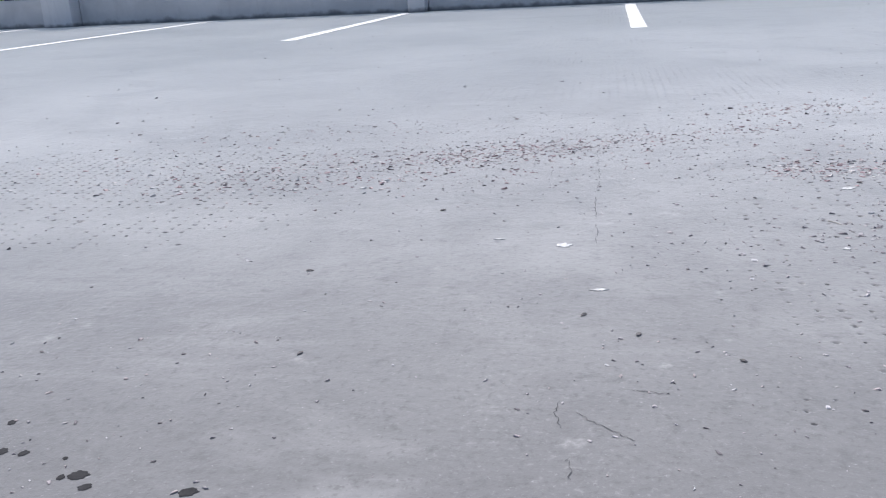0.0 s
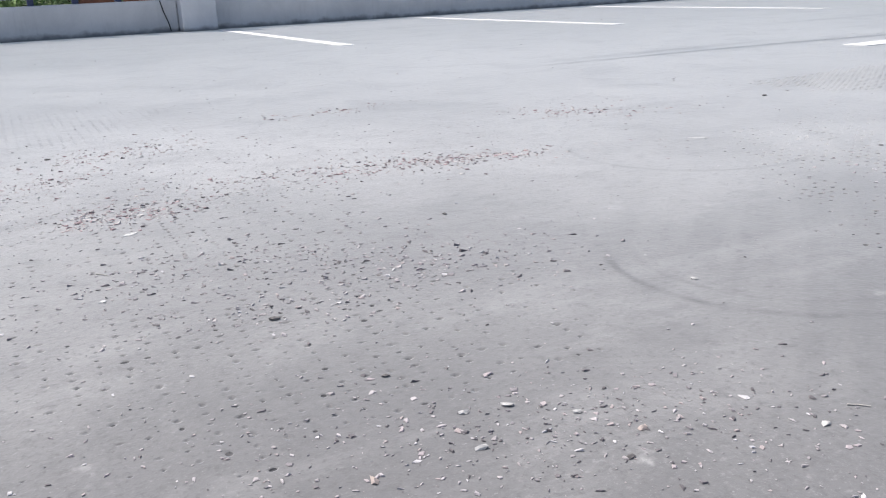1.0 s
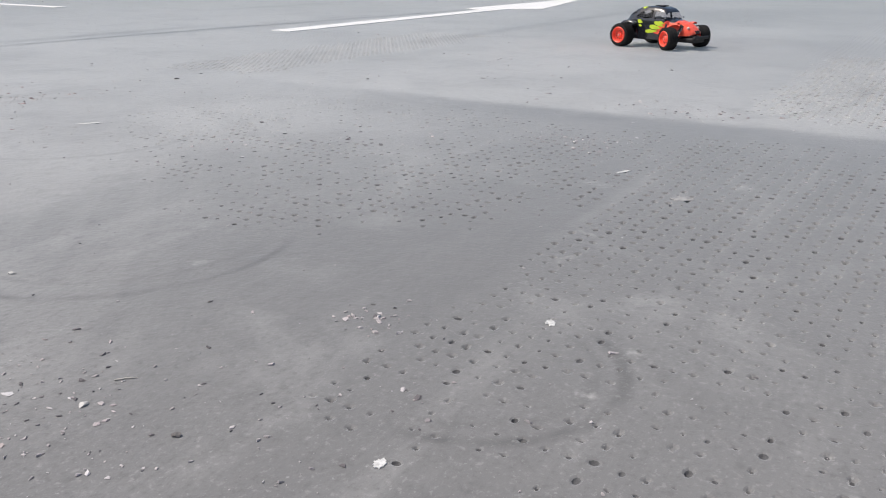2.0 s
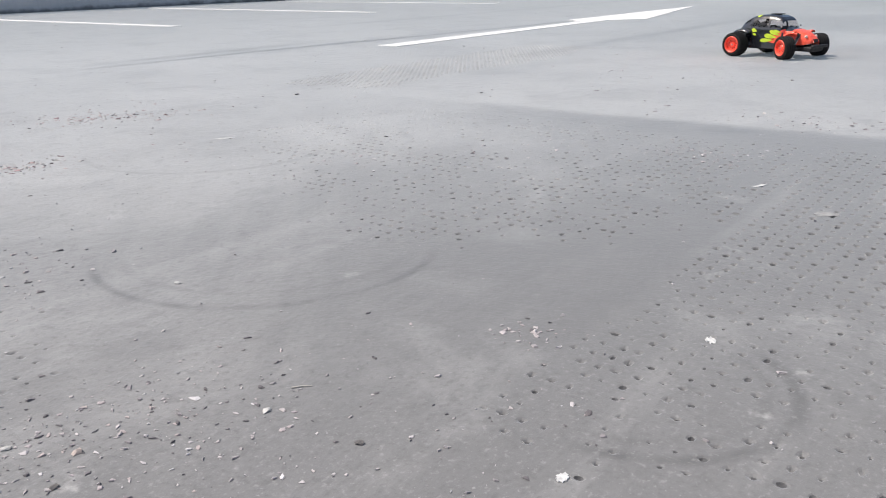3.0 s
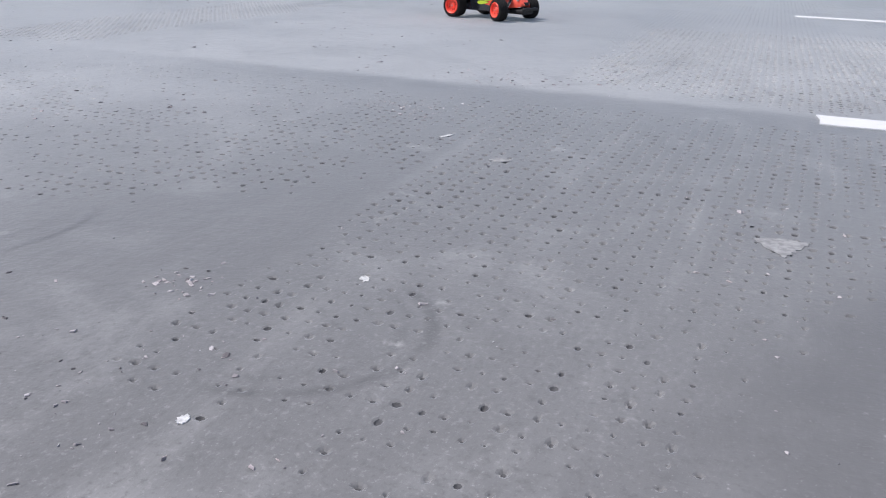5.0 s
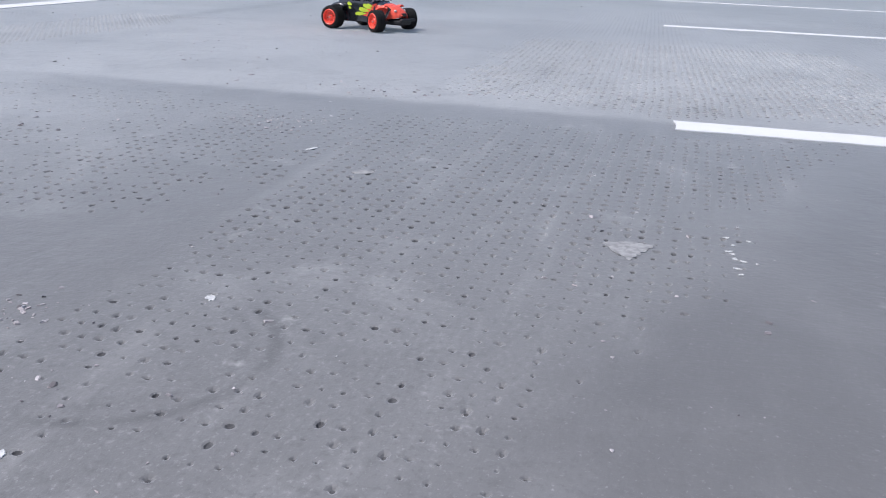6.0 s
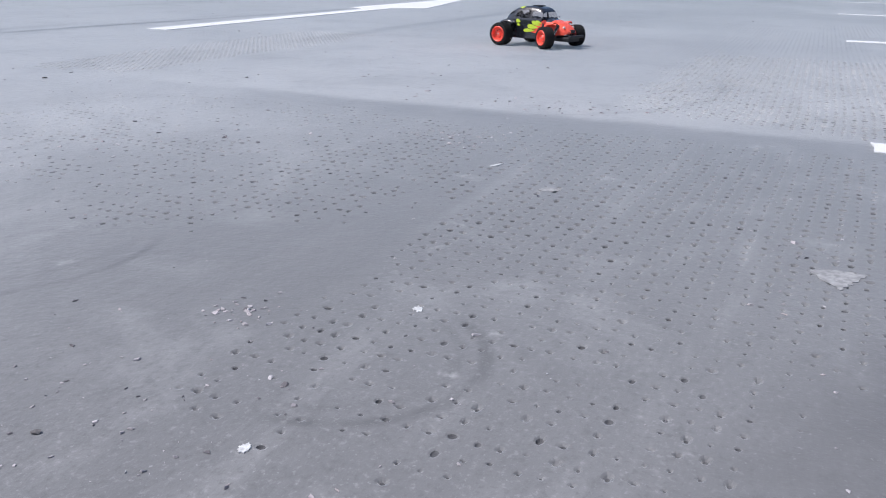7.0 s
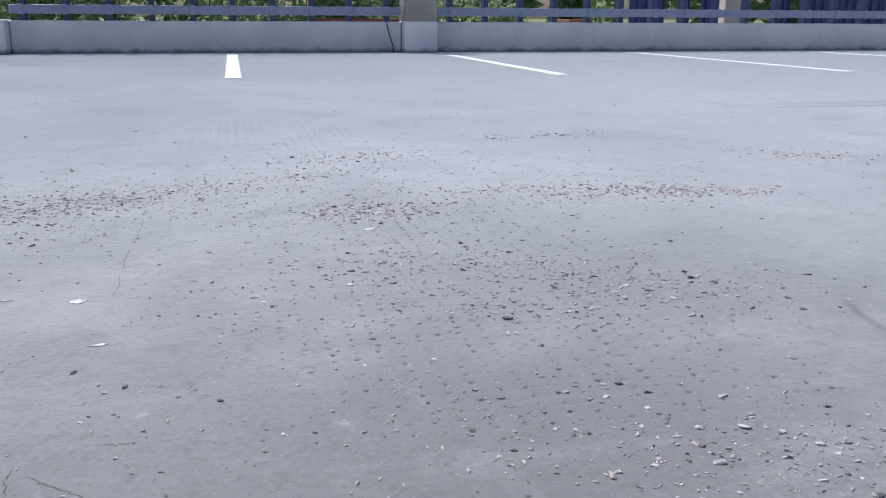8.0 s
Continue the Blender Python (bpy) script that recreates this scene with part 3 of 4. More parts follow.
def railing(x0, x1, first, step, name="railing"):
    """A length of steel guard rail on the parapet: posts, a box rail with a sleeve at each post, a top rail."""
    ob = tagged(new(name), "navy steel railing with a grey-blue box rail on the parapet", "railing", "parapet railings", "structure")
    ob.location = (x0, WALL_Y + 0.09, WALL_TOP)
    length = x1 - x0
    part("rail", box((length, 0.05, 0.098), (length / 2, -0.02, 0.121), 0.008), RAIL, ob, "grey-blue box rail")
    part("rail", box((length, 0.05, 0.06), (length / 2, 0, 0.70), 0.008), RAIL, ob, "grey-blue box rail")
    post_me = sleeve_me = None
    x = first
    while x < x1 - 0.03:
        if x > x0 + 0.03:
            if post_me is None:
                p = part("post", box((0.065, 0.12, 0.67), (0, 0.066, 0.335), 0.004), NAVY, ob)
                s = part("sleeve", box((0.06, 0.012, 0.112), (0, -0.048, 0.121), 0.004), RAIL, ob, "grey-blue rail sleeve")
                post_me, sleeve_me = p.data, s.data
            else:
                p, s = new("post", post_me), new("sleeve", sleeve_me)
                p.parent, s.parent = ob, ob
            p.location, s.location = (x - x0, 0, 0), (x - x0, 0, 0)
        x += step


railing(-16.0, -7.37, -15.9, 0.435)
railing(-6.95, -2.56, -6.85, 0.435)
railing(-2.33, 2.045, -2.205, 0.4545)
railing(2.455, 10.07, 2.68, 0.458)


def corrugated(name, length, height, label, category, pitch=0.16):
    """Upright trapezoid sheet on a base rail; local x along it, facing -y."""
    verts, faces = [], []
    n = int(length / pitch)
    prof = []
    for i in range(n):
        for u, d in ((0.0, 0.0), (0.38, 0.0), (0.5, 0.035), (0.88, 0.035)):
            prof.append(((i + u) * pitch, d))
    prof.append((n * pitch, 0.0))
    for back in (0.0, 0.003):
        for z in (0.05, height):
            verts += [(x, d + back, z) for x, d in prof]
    m = len(prof)
    for i in range(m - 1):
        faces += [[i, i + 1, m + i + 1, m + i], [2 * m + i + 1, 2 * m + i, 3 * m + i, 3 * m + i + 1], [m + i, m + i + 1, 3 * m + i + 1, 3 * m + i], [i + 1, i, 2 * m + i, 2 * m + i + 1]]
    faces += [[0, m, 3 * m, 2 * m], [m - 1, 3 * m - 1, 4 * m - 1, 2 * m - 1]]
    ob = tagged(new(name), label, category)
    solid("sheet", verts, faces, BLUE, ob)
    part("base_rail", box((n * pitch, 0.06, 0.06), (n * pitch / 2, 0.045, 0.03), 0.005), PLASTIC, ob, "dark base rail")
    return ob


# blue site hoardings and ground behind the parapet
tagged(solid("terrain", [(-900, 4.56, -0.22), (900, 4.56, -0.22), (900, 900, -0.22), (-900, 900, -0.22)], [[0, 1, 2, 3]], GRASS), "rough sunlit grass behind the parapet", "ground", kind="structure")
for x, y, turn, length in ((5.37, 5.6, 0, 0.17), (5.61, 5.62, 2, 0.57), (6.36, 5.6, 0, 0.22), (6.75, 5.63, 3, 0.37), (7.43, 5.6, 0, 0.19), (7.93, 5.62, 0, 0.35), (8.38, 5.6, 0, 1.56)):
    ob = corrugated("hoarding", length, 2.2, "dark blue corrugated steel hoarding panel behind the railing" if length > 0.4 else "narrow dark blue steel hoarding panel behind the railing", "hoarding", 0.10 if length < 0.4 else 0.142)
    ob.matrix_world = pose(x, y, -0.22, 0, 0, turn)
    tagged(ob, group="hoardings")
pier = tagged(new("gate_pier"), "pale pinkish rendered pier standing beyond the hoardings", "pier")
pier.location = (9.38, 9.1, -0.22)
PINK = wall_material("pinkish_render", (0.72, 0.60, 0.57), (0.62, 0.52, 0.50))
part("shaft", box((0.46, 0.40, 2.4), (0, 0, 1.2), 0.02), PINK, pier)
part("cap", box((0.56, 0.50, 0.10), (0, 0, 2.452), 0.02), COLUMN, pier, "grey coping cap")
gate = corrugated("gate", 4.2, 2.2, "dark blue corrugated steel gate standing open behind the opening", "gate")
gate.matrix_world = pose(10.5, 8.0, -0.22, 0, 0, -32)
tagged(part("ramp", box((1.44, 1.6, 0.20), (10.98, 5.21, -0.102), 0.01), SOIL), "dirt-covered ramp slab in the parapet opening", "ramp", kind="structure")


def leaf_cloud(rng, centres, count, size):
    verts, faces = [], []
    for _ in range(count):
        c, r = rng.choice(centres)
        d = Vector((rng.gauss(0, 1), rng.gauss(0, 1), rng.gauss(0, 1))).normalized() * r * rng.uniform(0.35, 1.0) ** 0.5
        p = Vector(c) + d
        q = Euler((rng.uniform(0, 6.3), rng.uniform(0, 6.3), rng.uniform(0, 6.3))).to_matrix()
        s = size * rng.uniform(0.6, 1.4)
        n = len(verts)
        for u, v, w in ((0, -1, 0), (0.45, -0.1, 0.1), (0, 1, 0), (-0.45, -0.1, 0.1)):
            verts.append(p + q @ Vector((u, v, w)) * s)
        faces += [[n, n + 1, n + 2], [n, n + 2, n + 3]]
    return verts, faces


def tree(at, height, spread, seed, leaves=3200):
    rng = random.Random(seed)
    ob = tagged(new("tree"), "green leafy broadleaf tree growing behind the parapet", "tree", "trees behind the parapet")
    ob.location = at
    bm = tube([(0, 0, -0.05), (0.05, 0.02, height * 0.3), (-0.03, 0.05, height * 0.62)], 0.10, 9, r2=0.05)
    centres = []
    for i in range(16):
        a, z = i * 2.4 + rng.uniform(-0.4, 0.4), height * rng.uniform(0.12, 0.95)
        reach = spread * rng.uniform(0.35, 1.0) * (1.1 - 0.6 * z / height)
        tip = Vector((reach * math.cos(a), reach * math.sin(a), z))
        tube([(0, 0, z * 0.55), tip * 0.5 + Vector((0, 0, z * 0.28)), tip], 0.035, 6, bm, r2=0.010)
        centres.append((tip, spread * rng.uniform(0.22, 0.42)))
    part("trunk", bm, BARK, ob, "brown trunk with spreading limbs", smooth=True)
    verts, faces = leaf_cloud(rng, centres, leaves, 0.075)
    solid("crown", verts, faces, LEAF, ob, "crown of small green leaves")


for i, (x, y, h, s) in enumerate(((-9.0, 7.5, 4.2, 1.8), (-6.2, 7.0, 3.6, 1.7), (-3.6, 7.4, 4.4, 1.9), (-1.6, 6.8, 3.4, 1.6), (0.6, 7.2, 4.0, 1.7), (2.9, 8.8, 3.6, 1.5))):
    tree((x, y, -0.22), h, s, 40 + i)


def hedge(x0, x1, y, height, seed):
    rng = random.Random(seed)
    ob = tagged(new("hedge"), "low dense green hedge behind the parapet wall", "hedge", kind="stuff")
    ob.location = (0, 0, -0.22)
    centres = [((rng.uniform(x0, x1), y + rng.uniform(-0.25, 0.25), rng.uniform(0.25, height)), rng.uniform(0.18, 0.32)) for _ in range(int((x1 - x0) * 9))]
    verts, faces = leaf_cloud(rng, centres, int((x1 - x0) * 1000), 0.05)
    solid("foliage", verts, faces, LEAF, ob)
    bm = bmesh.new()
    for i in range(int((x1 - x0) * 3)):
        x = rng.uniform(x0, x1)
        tube([(x, y, 0), (x + rng.uniform(-0.1, 0.1), y + 0.05, height * 0.8)], 0.012, 5, bm, r2=0.006)
    part("stems", bm, BARK, ob)


def far_trees():
    """The green edge of a wood, far behind."""
    rng = random.Random(77)
    centres = [((x + rng.uniform(-0.6, 0.6), rng.uniform(22, 26), rng.uniform(0.3, 5.5)), rng.uniform(0.7, 1.3)) for x in (-22 + 0.45 * i for i in range(110))]
    verts, faces = leaf_cloud(rng, centres, 15000, 0.36)
    tagged(solid("far_trees", verts, faces, LEAF), "distant green edge of woodland behind the car park", "trees", kind="stuff")


far_trees()
hedge(-9.0, 1.75, 5.5, 1.15, 5)
hedge(2.6, 4.3, 6.3, 0.9, 6)

# a reddish planter beyond the railing
BRICK = plain("red_clay", (0.34, 0.15, 0.105), (0.25, 0.11, 0.08), 12, 0.85)


def planter(x, y, length):
    ob = tagged(new("planter"), "reddish brick planter trough behind the railing", "planter", "planters behind the railing")
    ob.location = (x, y, -0.22)
    half = length / 2
    for name, size, at in (("front", (length, 0.08, 0.62), (0, -0.25, 0.31)), ("back", (length, 0.08, 0.62), (0, 0.25, 0.31)), ("end", (0.08, 0.42, 0.62), (0.04 - half, 0, 0.31)), ("end", (0.08, 0.42, 0.62), (half - 0.04, 0, 0.31))):
        part(name, box(size, at, 0.01), BRICK, ob)
    part("soil", box((length - 0.17, 0.41, 0.5), (0, 0, 0.26), 0.01), SOIL, ob, "dark planting soil")


planter(1.75, 5.6, 1.3)
planter(4.75, 5.6, 0.34)


tagged(part("cable", tube([(1.86, WALL_Y - 0.006, 0.355), (1.885, WALL_Y - 0.008, 0.24), (1.93, WALL_Y - 0.008, 0.10), (1.945, WALL_Y - 0.02, 0.012)], 0.006, 6), PLASTIC), "thin dark cable hanging down the parapet wall", "cable")


# ---- painted markings, 4 mm proud ----
def ragged(points, step, rough, seed):
    """The outline through points, with slightly uneven edges."""
    rng = random.Random(seed)
    out = []
    for a, b in zip(points, points[1:] + points[:1]):
        a, b = Vector(a), Vector(b)
        n = max(1, int((b - a).length / step))
        side = Vector((-(b - a).y, (b - a).x)).normalized()
        for i in range(n):
            out.append(a.lerp(b, i / n) + side * rng.uniform(-rough, rough))
    return out


def marking(name, outline, label, seed, height=0.0035):
    bm = bmesh.new()
    ring = [bm.verts.new((p.x, p.y, 0.0004)) for p in ragged(outline, 0.05, 0.004, seed)]
    face = bm.faces.new(ring)
    top = bmesh.ops.extrude_face_region(bm, geom=[face])
    for v in top["geom"]:
        if isinstance(v, bmesh.types.BMVert):
            v.co.z = height
    bmesh.ops.triangulate(bm, faces=[f for f in bm.faces if len(f.verts) > 4])
    return tagged(part(name, bm, PAINT), label, "road marking", kind="structure")


NEAR_X, FAR_X = {-1: -2.515, 1: 2.415, 2: 4.952, 3: 7.535}, {-1: -2.522, 0: 0.03, 1: 2.449, 2: 4.929, 3: 7.549}
for k in range(-3, 11):
    a, b = NEAR_X.get(k, 2.5 * k), FAR_X.get(k, 2.5 * k)
    marking("bay_line", [(a - 0.056, 0.0), (a + 0.056, 0.0), (b + 0.056, 4.02), (b - 0.056, 4.02)], "straight white painted parking bay line", 100 + k)
for x in (-0.9, 2.505, 5.95, 9.4, 12.8):
    if x > 0:
        marking("bay_line", [(x - 0.062, -11.0), (x + 0.062, -11.0), (x + 0.062, -6.53), (x - 0.062, -6.53)], "straight white painted parking bay line", 130 + int(x))
marking("lane_arrow", [(4.165, -3.04), (7.03, -3.00), (7.27, -3.23), (9.81, -2.69), (6.96, -2.67), (6.80, -2.86), (4.175, -2.89)], "long white painted direction arrow on the lane", 150)


# ---- loose chips and stones ----
def chip(rng, verts, faces, x, y, size, flat):
    """One broken flake, resting on the deck."""
    n, k = len(verts), rng.choice((4, 4, 5, 6))
    a0, st, tilt = rng.uniform(0, 6.3), rng.uniform(0.22, 0.85), rng.uniform(-0.5, 0.5)
    turn = rng.uniform(0, 6.3)
    pts = []
    for i in range(k):
        a = a0 + 2 * math.pi * i / k + rng.uniform(-0.45, 0.45)
        far = rng.uniform(0.6, 1.35)
        u, v = size * far * math.cos(a), size * far * st * math.sin(a)
        pts.append((u * math.cos(turn) - v * math.sin(turn), u * math.sin(turn) + v * math.cos(turn)))
    h = size * flat
    for (u, v), s in [(p, 1.0) for p in pts] + [(p, rng.uniform(0.5, 0.85)) for p in pts]:
        low = len(verts) - n < k
        verts.append((x + u * s, y + v * s, 0.0005 if low else h * (1 + tilt * u / size * 2) * rng.uniform(0.75, 1.1) + 0.0005))
    faces.append(list(range(n + k, n + 2 * k)))
    for i in range(k):
        j = (i + 1) % k
        faces.append([n + i, n + j, n + k + j, n + k + i])


# patches: centre, half-lengths, turn, count, size of a chip
PATCHES = (
    (-0.70, -5.34, 0.16, 0.09, 10, 46, 0.0032), (-0.72, -5.53, 0.12, 0.06, 20, 30, 0.003), (-0.04, -5.33, 0.20, 0.12, 0, 70, 0.003), (0.02, -4.93, 0.16, 0.10, -10, 60, 0.0038), (-1.35, -4.30, 0.35, 0.14, 8, 60, 0.0042), (-0.95, -3.85, 0.30, 0.10, 10, 60, 0.0045),
    (2.13, -5.60, 0.05, 0.11, -35, 60, 0.0036), (1.50, -6.37, 0.10, 0.04, -10, 16, 0.0036),
    (-0.78, -4.39, 0.38, 0.13, 12, 330, 0.0045), (-0.48, -4.17, 0.26, 0.085, 18, 420, 0.0045), (-0.22, -4.04, 0.20, 0.05, 25, 90, 0.004),
    (0.10, -3.93, 0.15, 0.05, 30, 90, 0.0045), (0.32, -3.60, 0.20, 0.08, 15, 130, 0.005), (0.24, -4.36, 0.12, 0.06, -5, 190, 0.0045),
    (0.72, -4.25, 0.36, 0.10, -8, 230, 0.0045), (1.02, -4.29, 0.17, 0.045, -12, 220, 0.0045), (0.50, -4.93, 0.26, 0.13, -12, 330, 0.0042),
    (0.62, -5.02, 0.16, 0.08, -18, 140, 0.0045), (0.27, -4.80, 0.16, 0.11, 0, 130, 0.004), (0.34, -5.08, 0.14, 0.05, -10, 90, 0.004),
    (0.46, -5.49, 0.24, 0.10, -24, 300, 0.0036), (0.32, -5.50, 0.18, 0.07, -18, 150, 0.0034), (0.60, -5.56, 0.16, 0.07, -30, 150, 0.0034),
    (0.56, -5.66, 0.15, 0.06, -30, 90, 0.003), (1.72, -3.84, 0.22, 0.08, -38, 100, 0.0055), (1.04, -3.24, 0.22, 0.06, 0, 50, 0.006),
    (1.025, -5.785, 0.045, 0.035, -30, 40, 0.0036), (2.14, -5.57, 0.13, 0.05, -55, 90, 0.0034), (1.75, -5.05, 0.3, 0.12, -40, 70, 0.004),
    (2.70, -5.70, 0.10, 0.16, 0, 70, 0.006), (3.3, -4.9, 0.5, 0.4, 0, 60, 0.007), (1.49, -6.50, 0.16, 0.10, 0, 14, 0.003), (0.76, -5.86, 0.14, 0.10, -30, 60, 0.003),
)


def gravel():
    rng = random.Random(3)
    for x, y, a, b, turn, count, size in PATCHES:
        far = y > -4.65
        near = y < -5.3 and x < 0.7
        count = int(count * (2.3 if far else 1.25 if near else 1.2 if x > 0.7 else 1.25))
        verts, faces = [], []
        c, s = math.cos(radians(turn)), math.sin(radians(turn))
        for _ in range(count):
            u, v = rng.gauss(0, 0.75) * a, rng.gauss(0, 0.8) * b
            chip(rng, verts, faces, x + c * u - s * v, y + s * u + c * v, size * (1.15 if far else 1.0 if near else 1.12) * rng.choice((0.3, 0.4, 0.45, 0.55, 0.65, 0.75, 0.9, 1.1, 1.45) if near else (0.35, 0.45, 0.5, 0.6, 0.7, 0.85, 1.05, 1.4)), rng.uniform(0.12, 0.32) if near else rng.uniform(0.14, 0.36))
        tagged(solid("gravel", verts, faces, CHIPS_RED if far else CHIPS), "scatter of small broken stone chips on the concrete", "gravel", kind="stuff")
    verts, faces = [], []
    for _ in range(1700):
        chip(rng, verts, faces, rng.uniform(-2.0, 3.0), rng.uniform(-6.9, -2.6), 0.0034 * rng.choice((0.3, 0.4, 0.55, 0.9)), rng.uniform(0.15, 0.4))
    for _ in range(350):
        chip(rng, verts, faces, rng.triangular(-1.0, 1.0, 0.1), rng.uniform(-5.75, -4.4), 0.0036 * rng.choice((0.4, 0.6, 0.8, 1.1)), rng.uniform(0.15, 0.4))
    for _ in range(2000):
        chip(rng, verts, faces, rng.gauss(-0.1, 0.85), rng.gauss(-4.12, 0.30), 0.0046 * rng.choice((0.4, 0.5, 0.7, 1.0)), rng.uniform(0.12, 0.36))
    for _ in range(260):
        chip(rng, verts, faces, rng.uniform(-3.0, 8.0), rng.uniform(-8, 1.0), 0.006 * rng.choice((0.5, 0.7, 1.0, 1.3)), rng.uniform(0.2, 0.5))
    for _ in range(1100):
        chip(rng, verts, faces, rng.uniform(-3.5, 9.0), rng.triangular(-5.5, 3.0, -4.0), 0.0065 * rng.choice((0.35, 0.5, 0.7, 1.0)), rng.uniform(0.12, 0.35))
    tagged(solid("grit", verts, faces, CHIPS), "sparse stone grit strewn over the concrete deck", "grit", kind="stuff")


gravel()


def pebble(at, size, material, label, seed, flat=0.6, name="pebble", long=1.0):
    rng = random.Random(seed)
    bm = bmesh.new()
    bmesh.ops.create_icosphere(bm, subdivisions=1, radius=1.0)
    off = Vector((seed * 1.7, seed * 0.3, 0))
    turn = rng.uniform(0, 6.3)
    for v in bm.verts:
        r = 1 + 0.6 * noise.noise(v.co * 1.3 + off) + 0.5 * noise.noise(v.co * 3 + off)
        p = v.co * r
        p = Vector((p.x * size * long, p.y * size * 0.75, max(p.z, -0.55) * size * flat))
        v.co = Matrix.Rotation(turn, 3, "Z") @ p
    low = min(v.co.z for v in bm.verts)
    for v in bm.verts:
        v.co.z -= low
    ob = part(name, bm, material)
    ob.location = (*at, 0.0005)
    return tagged(ob, label, "stone", "loose stones")


for i, (x, y, size) in enumerate(((0.138, -3.57, 0.009), (0.329, -5.094, 0.0085), (0.386, -5.337, 0.0055), (0.768, -4.746, 0.006), (-0.498, -4.678, 0.006), (2.397, -4.008, 0.011), (0.713, -5.783, 0.006), (-0.637, -5.013, 0.0055), (-0.552, -5.297, 0.0048), (-0.171, -5.216, 0.005), (-0.064, -5.279, 0.005), (-0.235, -5.16, 0.005), (7.505, -5.898, 0.014), (0.51, -5.616, 0.0055))):
    pebble((x, y), size * 0.8, STONE_DARK, "dark rough pebble lying on the concrete", 10 + i, 0.38, long=1.25)
for i, (x, y, size) in enumerate(((0.894, -5.282, 0.0058), (0.708, -5.665, 0.0062), (0.466, -5.47, 0.0070), (0.42, -5.46, 0.006), (0.40, -5.53, 0.007), (0.52, -5.52, 0.006))):
    pebble((x, y), size * 0.8, STONE_PALE, "pale chipped pebble lying on the concrete", 60 + i, 0.36, long=1.3)
for i, (x, y, size) in enumerate(((0.29, -5.53, 0.0065), (0.553, -5.58, 0.0062))):
    pebble((x, y), size * 0.85, STONE_PINK, "pinkish brown pebble lying on the concrete", 80 + i, 0.4, long=1.2)


def flat_spot(name, at, rx, ry, turn, material, label, seed, rough=0.18, height=0.002):
    """A thin blob with an uneven outline."""
    rng = random.Random(seed)
    bm = bmesh.new()
    low, top = [], []
    for s in range(28):
        a = 2 * math.pi * s / 28
        r = 1 + rough * noise.noise(Vector((2.2 * math.cos(a) + seed, 2.2 * math.sin(a), 0))) * 2 + rng.uniform(-rough, rough) * 0.25
        p = Vector((rx * r * math.cos(a), ry * r * math.sin(a), 0))
        low.append(bm.verts.new(p + Vector((0, 0, 0.0004)))), top.append(bm.verts.new(p * 0.93 + Vector((0, 0, height))))
    for s in range(28):
        bm.faces.new((low[s], low[(s + 1) % 28], top[(s + 1) % 28], top[s]))
    bm.faces.new(top)
    ob = part(name, bm, material)
    ob.matrix_world = pose(at[0], at[1], 0, 0, 0, turn)
    return tagged(ob, label, "stain", kind="structure")


for i, (x, y, rx, ry, turn) in enumerate(((0.769, -5.964, 0.0085, 0.0065, 0), (-0.273, -4.879, 0.014, 0.011, 0), (0.223, -4.524, 0.016, 0.008, 20), (1.68, -4.456, 0.034, 0.009, -38), (1.119, -5.969, 0.010, 0.007, 30), (-0.217, -5.072, 0.012, 0.005, 10), (1.902, -5.789, 0.026, 0.006, -20), (1.758, -5.95, 0.026, 0.014, -50), (0.134, -4.885, 0.006, 0.006, 0), (-0.375, -4.85, 0.009, 0.003, 0))):
    flat_spot("paint_spot", (x, y), rx * 0.85, ry * 0.85, turn, SPLASH if i not in (7,) else MORTAR, "small white dried splash on the concrete", i + 3, 0.32, 0.0012)
bm = bmesh.new()
ring = [bm.verts.new((p.x, p.y, 0.0004)) for p in ragged([(1.493, -6.403), (1.509, -6.447), (1.502, -6.483), (1.462, -6.463), (1.424, -6.446), (1.46, -6.424)], 0.004, 0.003, 31)]
for v in bmesh.ops.extrude_face_region(bm, geom=[bm.faces.new(ring)])["geom"]:
    if isinstance(v, bmesh.types.BMVert):
        v.co.z = 0.0011
bmesh.ops.triangulate(bm, faces=[f for f in bm.faces if len(f.verts) > 4])
tagged(part("mortar_patch", bm, MORTAR), "thin pale triangular mortar smear on the concrete", "stain", kind="structure")
rng = random.Random(71)
for i in range(9):
    flat_spot("mortar_crumb", (1.585 - 0.021 * i + rng.gauss(0, 0.006), -6.598 + rng.gauss(0, 0.007)), rng.uniform(0.003, 0.006), rng.uniform(0.002, 0.004), 40 * i, SPLASH, "pale mortar crumb stuck to the concrete", 50 + i, 0.5, 0.0012)



for i, (x, y, r) in enumerate(((-0.665, -5.561, 0.0095), (-0.553, -5.575, 0.008), (-0.648, -5.578, 0.006), (-0.74, -5.532, 0.0055), (-0.763, -5.532, 0.007), (-0.679, -5.566, 0.0045), (-0.791, -5.479, 0.005), (-0.694, -5.536, 0.003))):
    flat_spot("oil_spot", (x, y), r, r * 0.8, 20 * i, OIL, "dark dried oil drop on the concrete", 90 + i, 0.2, 0.0006)


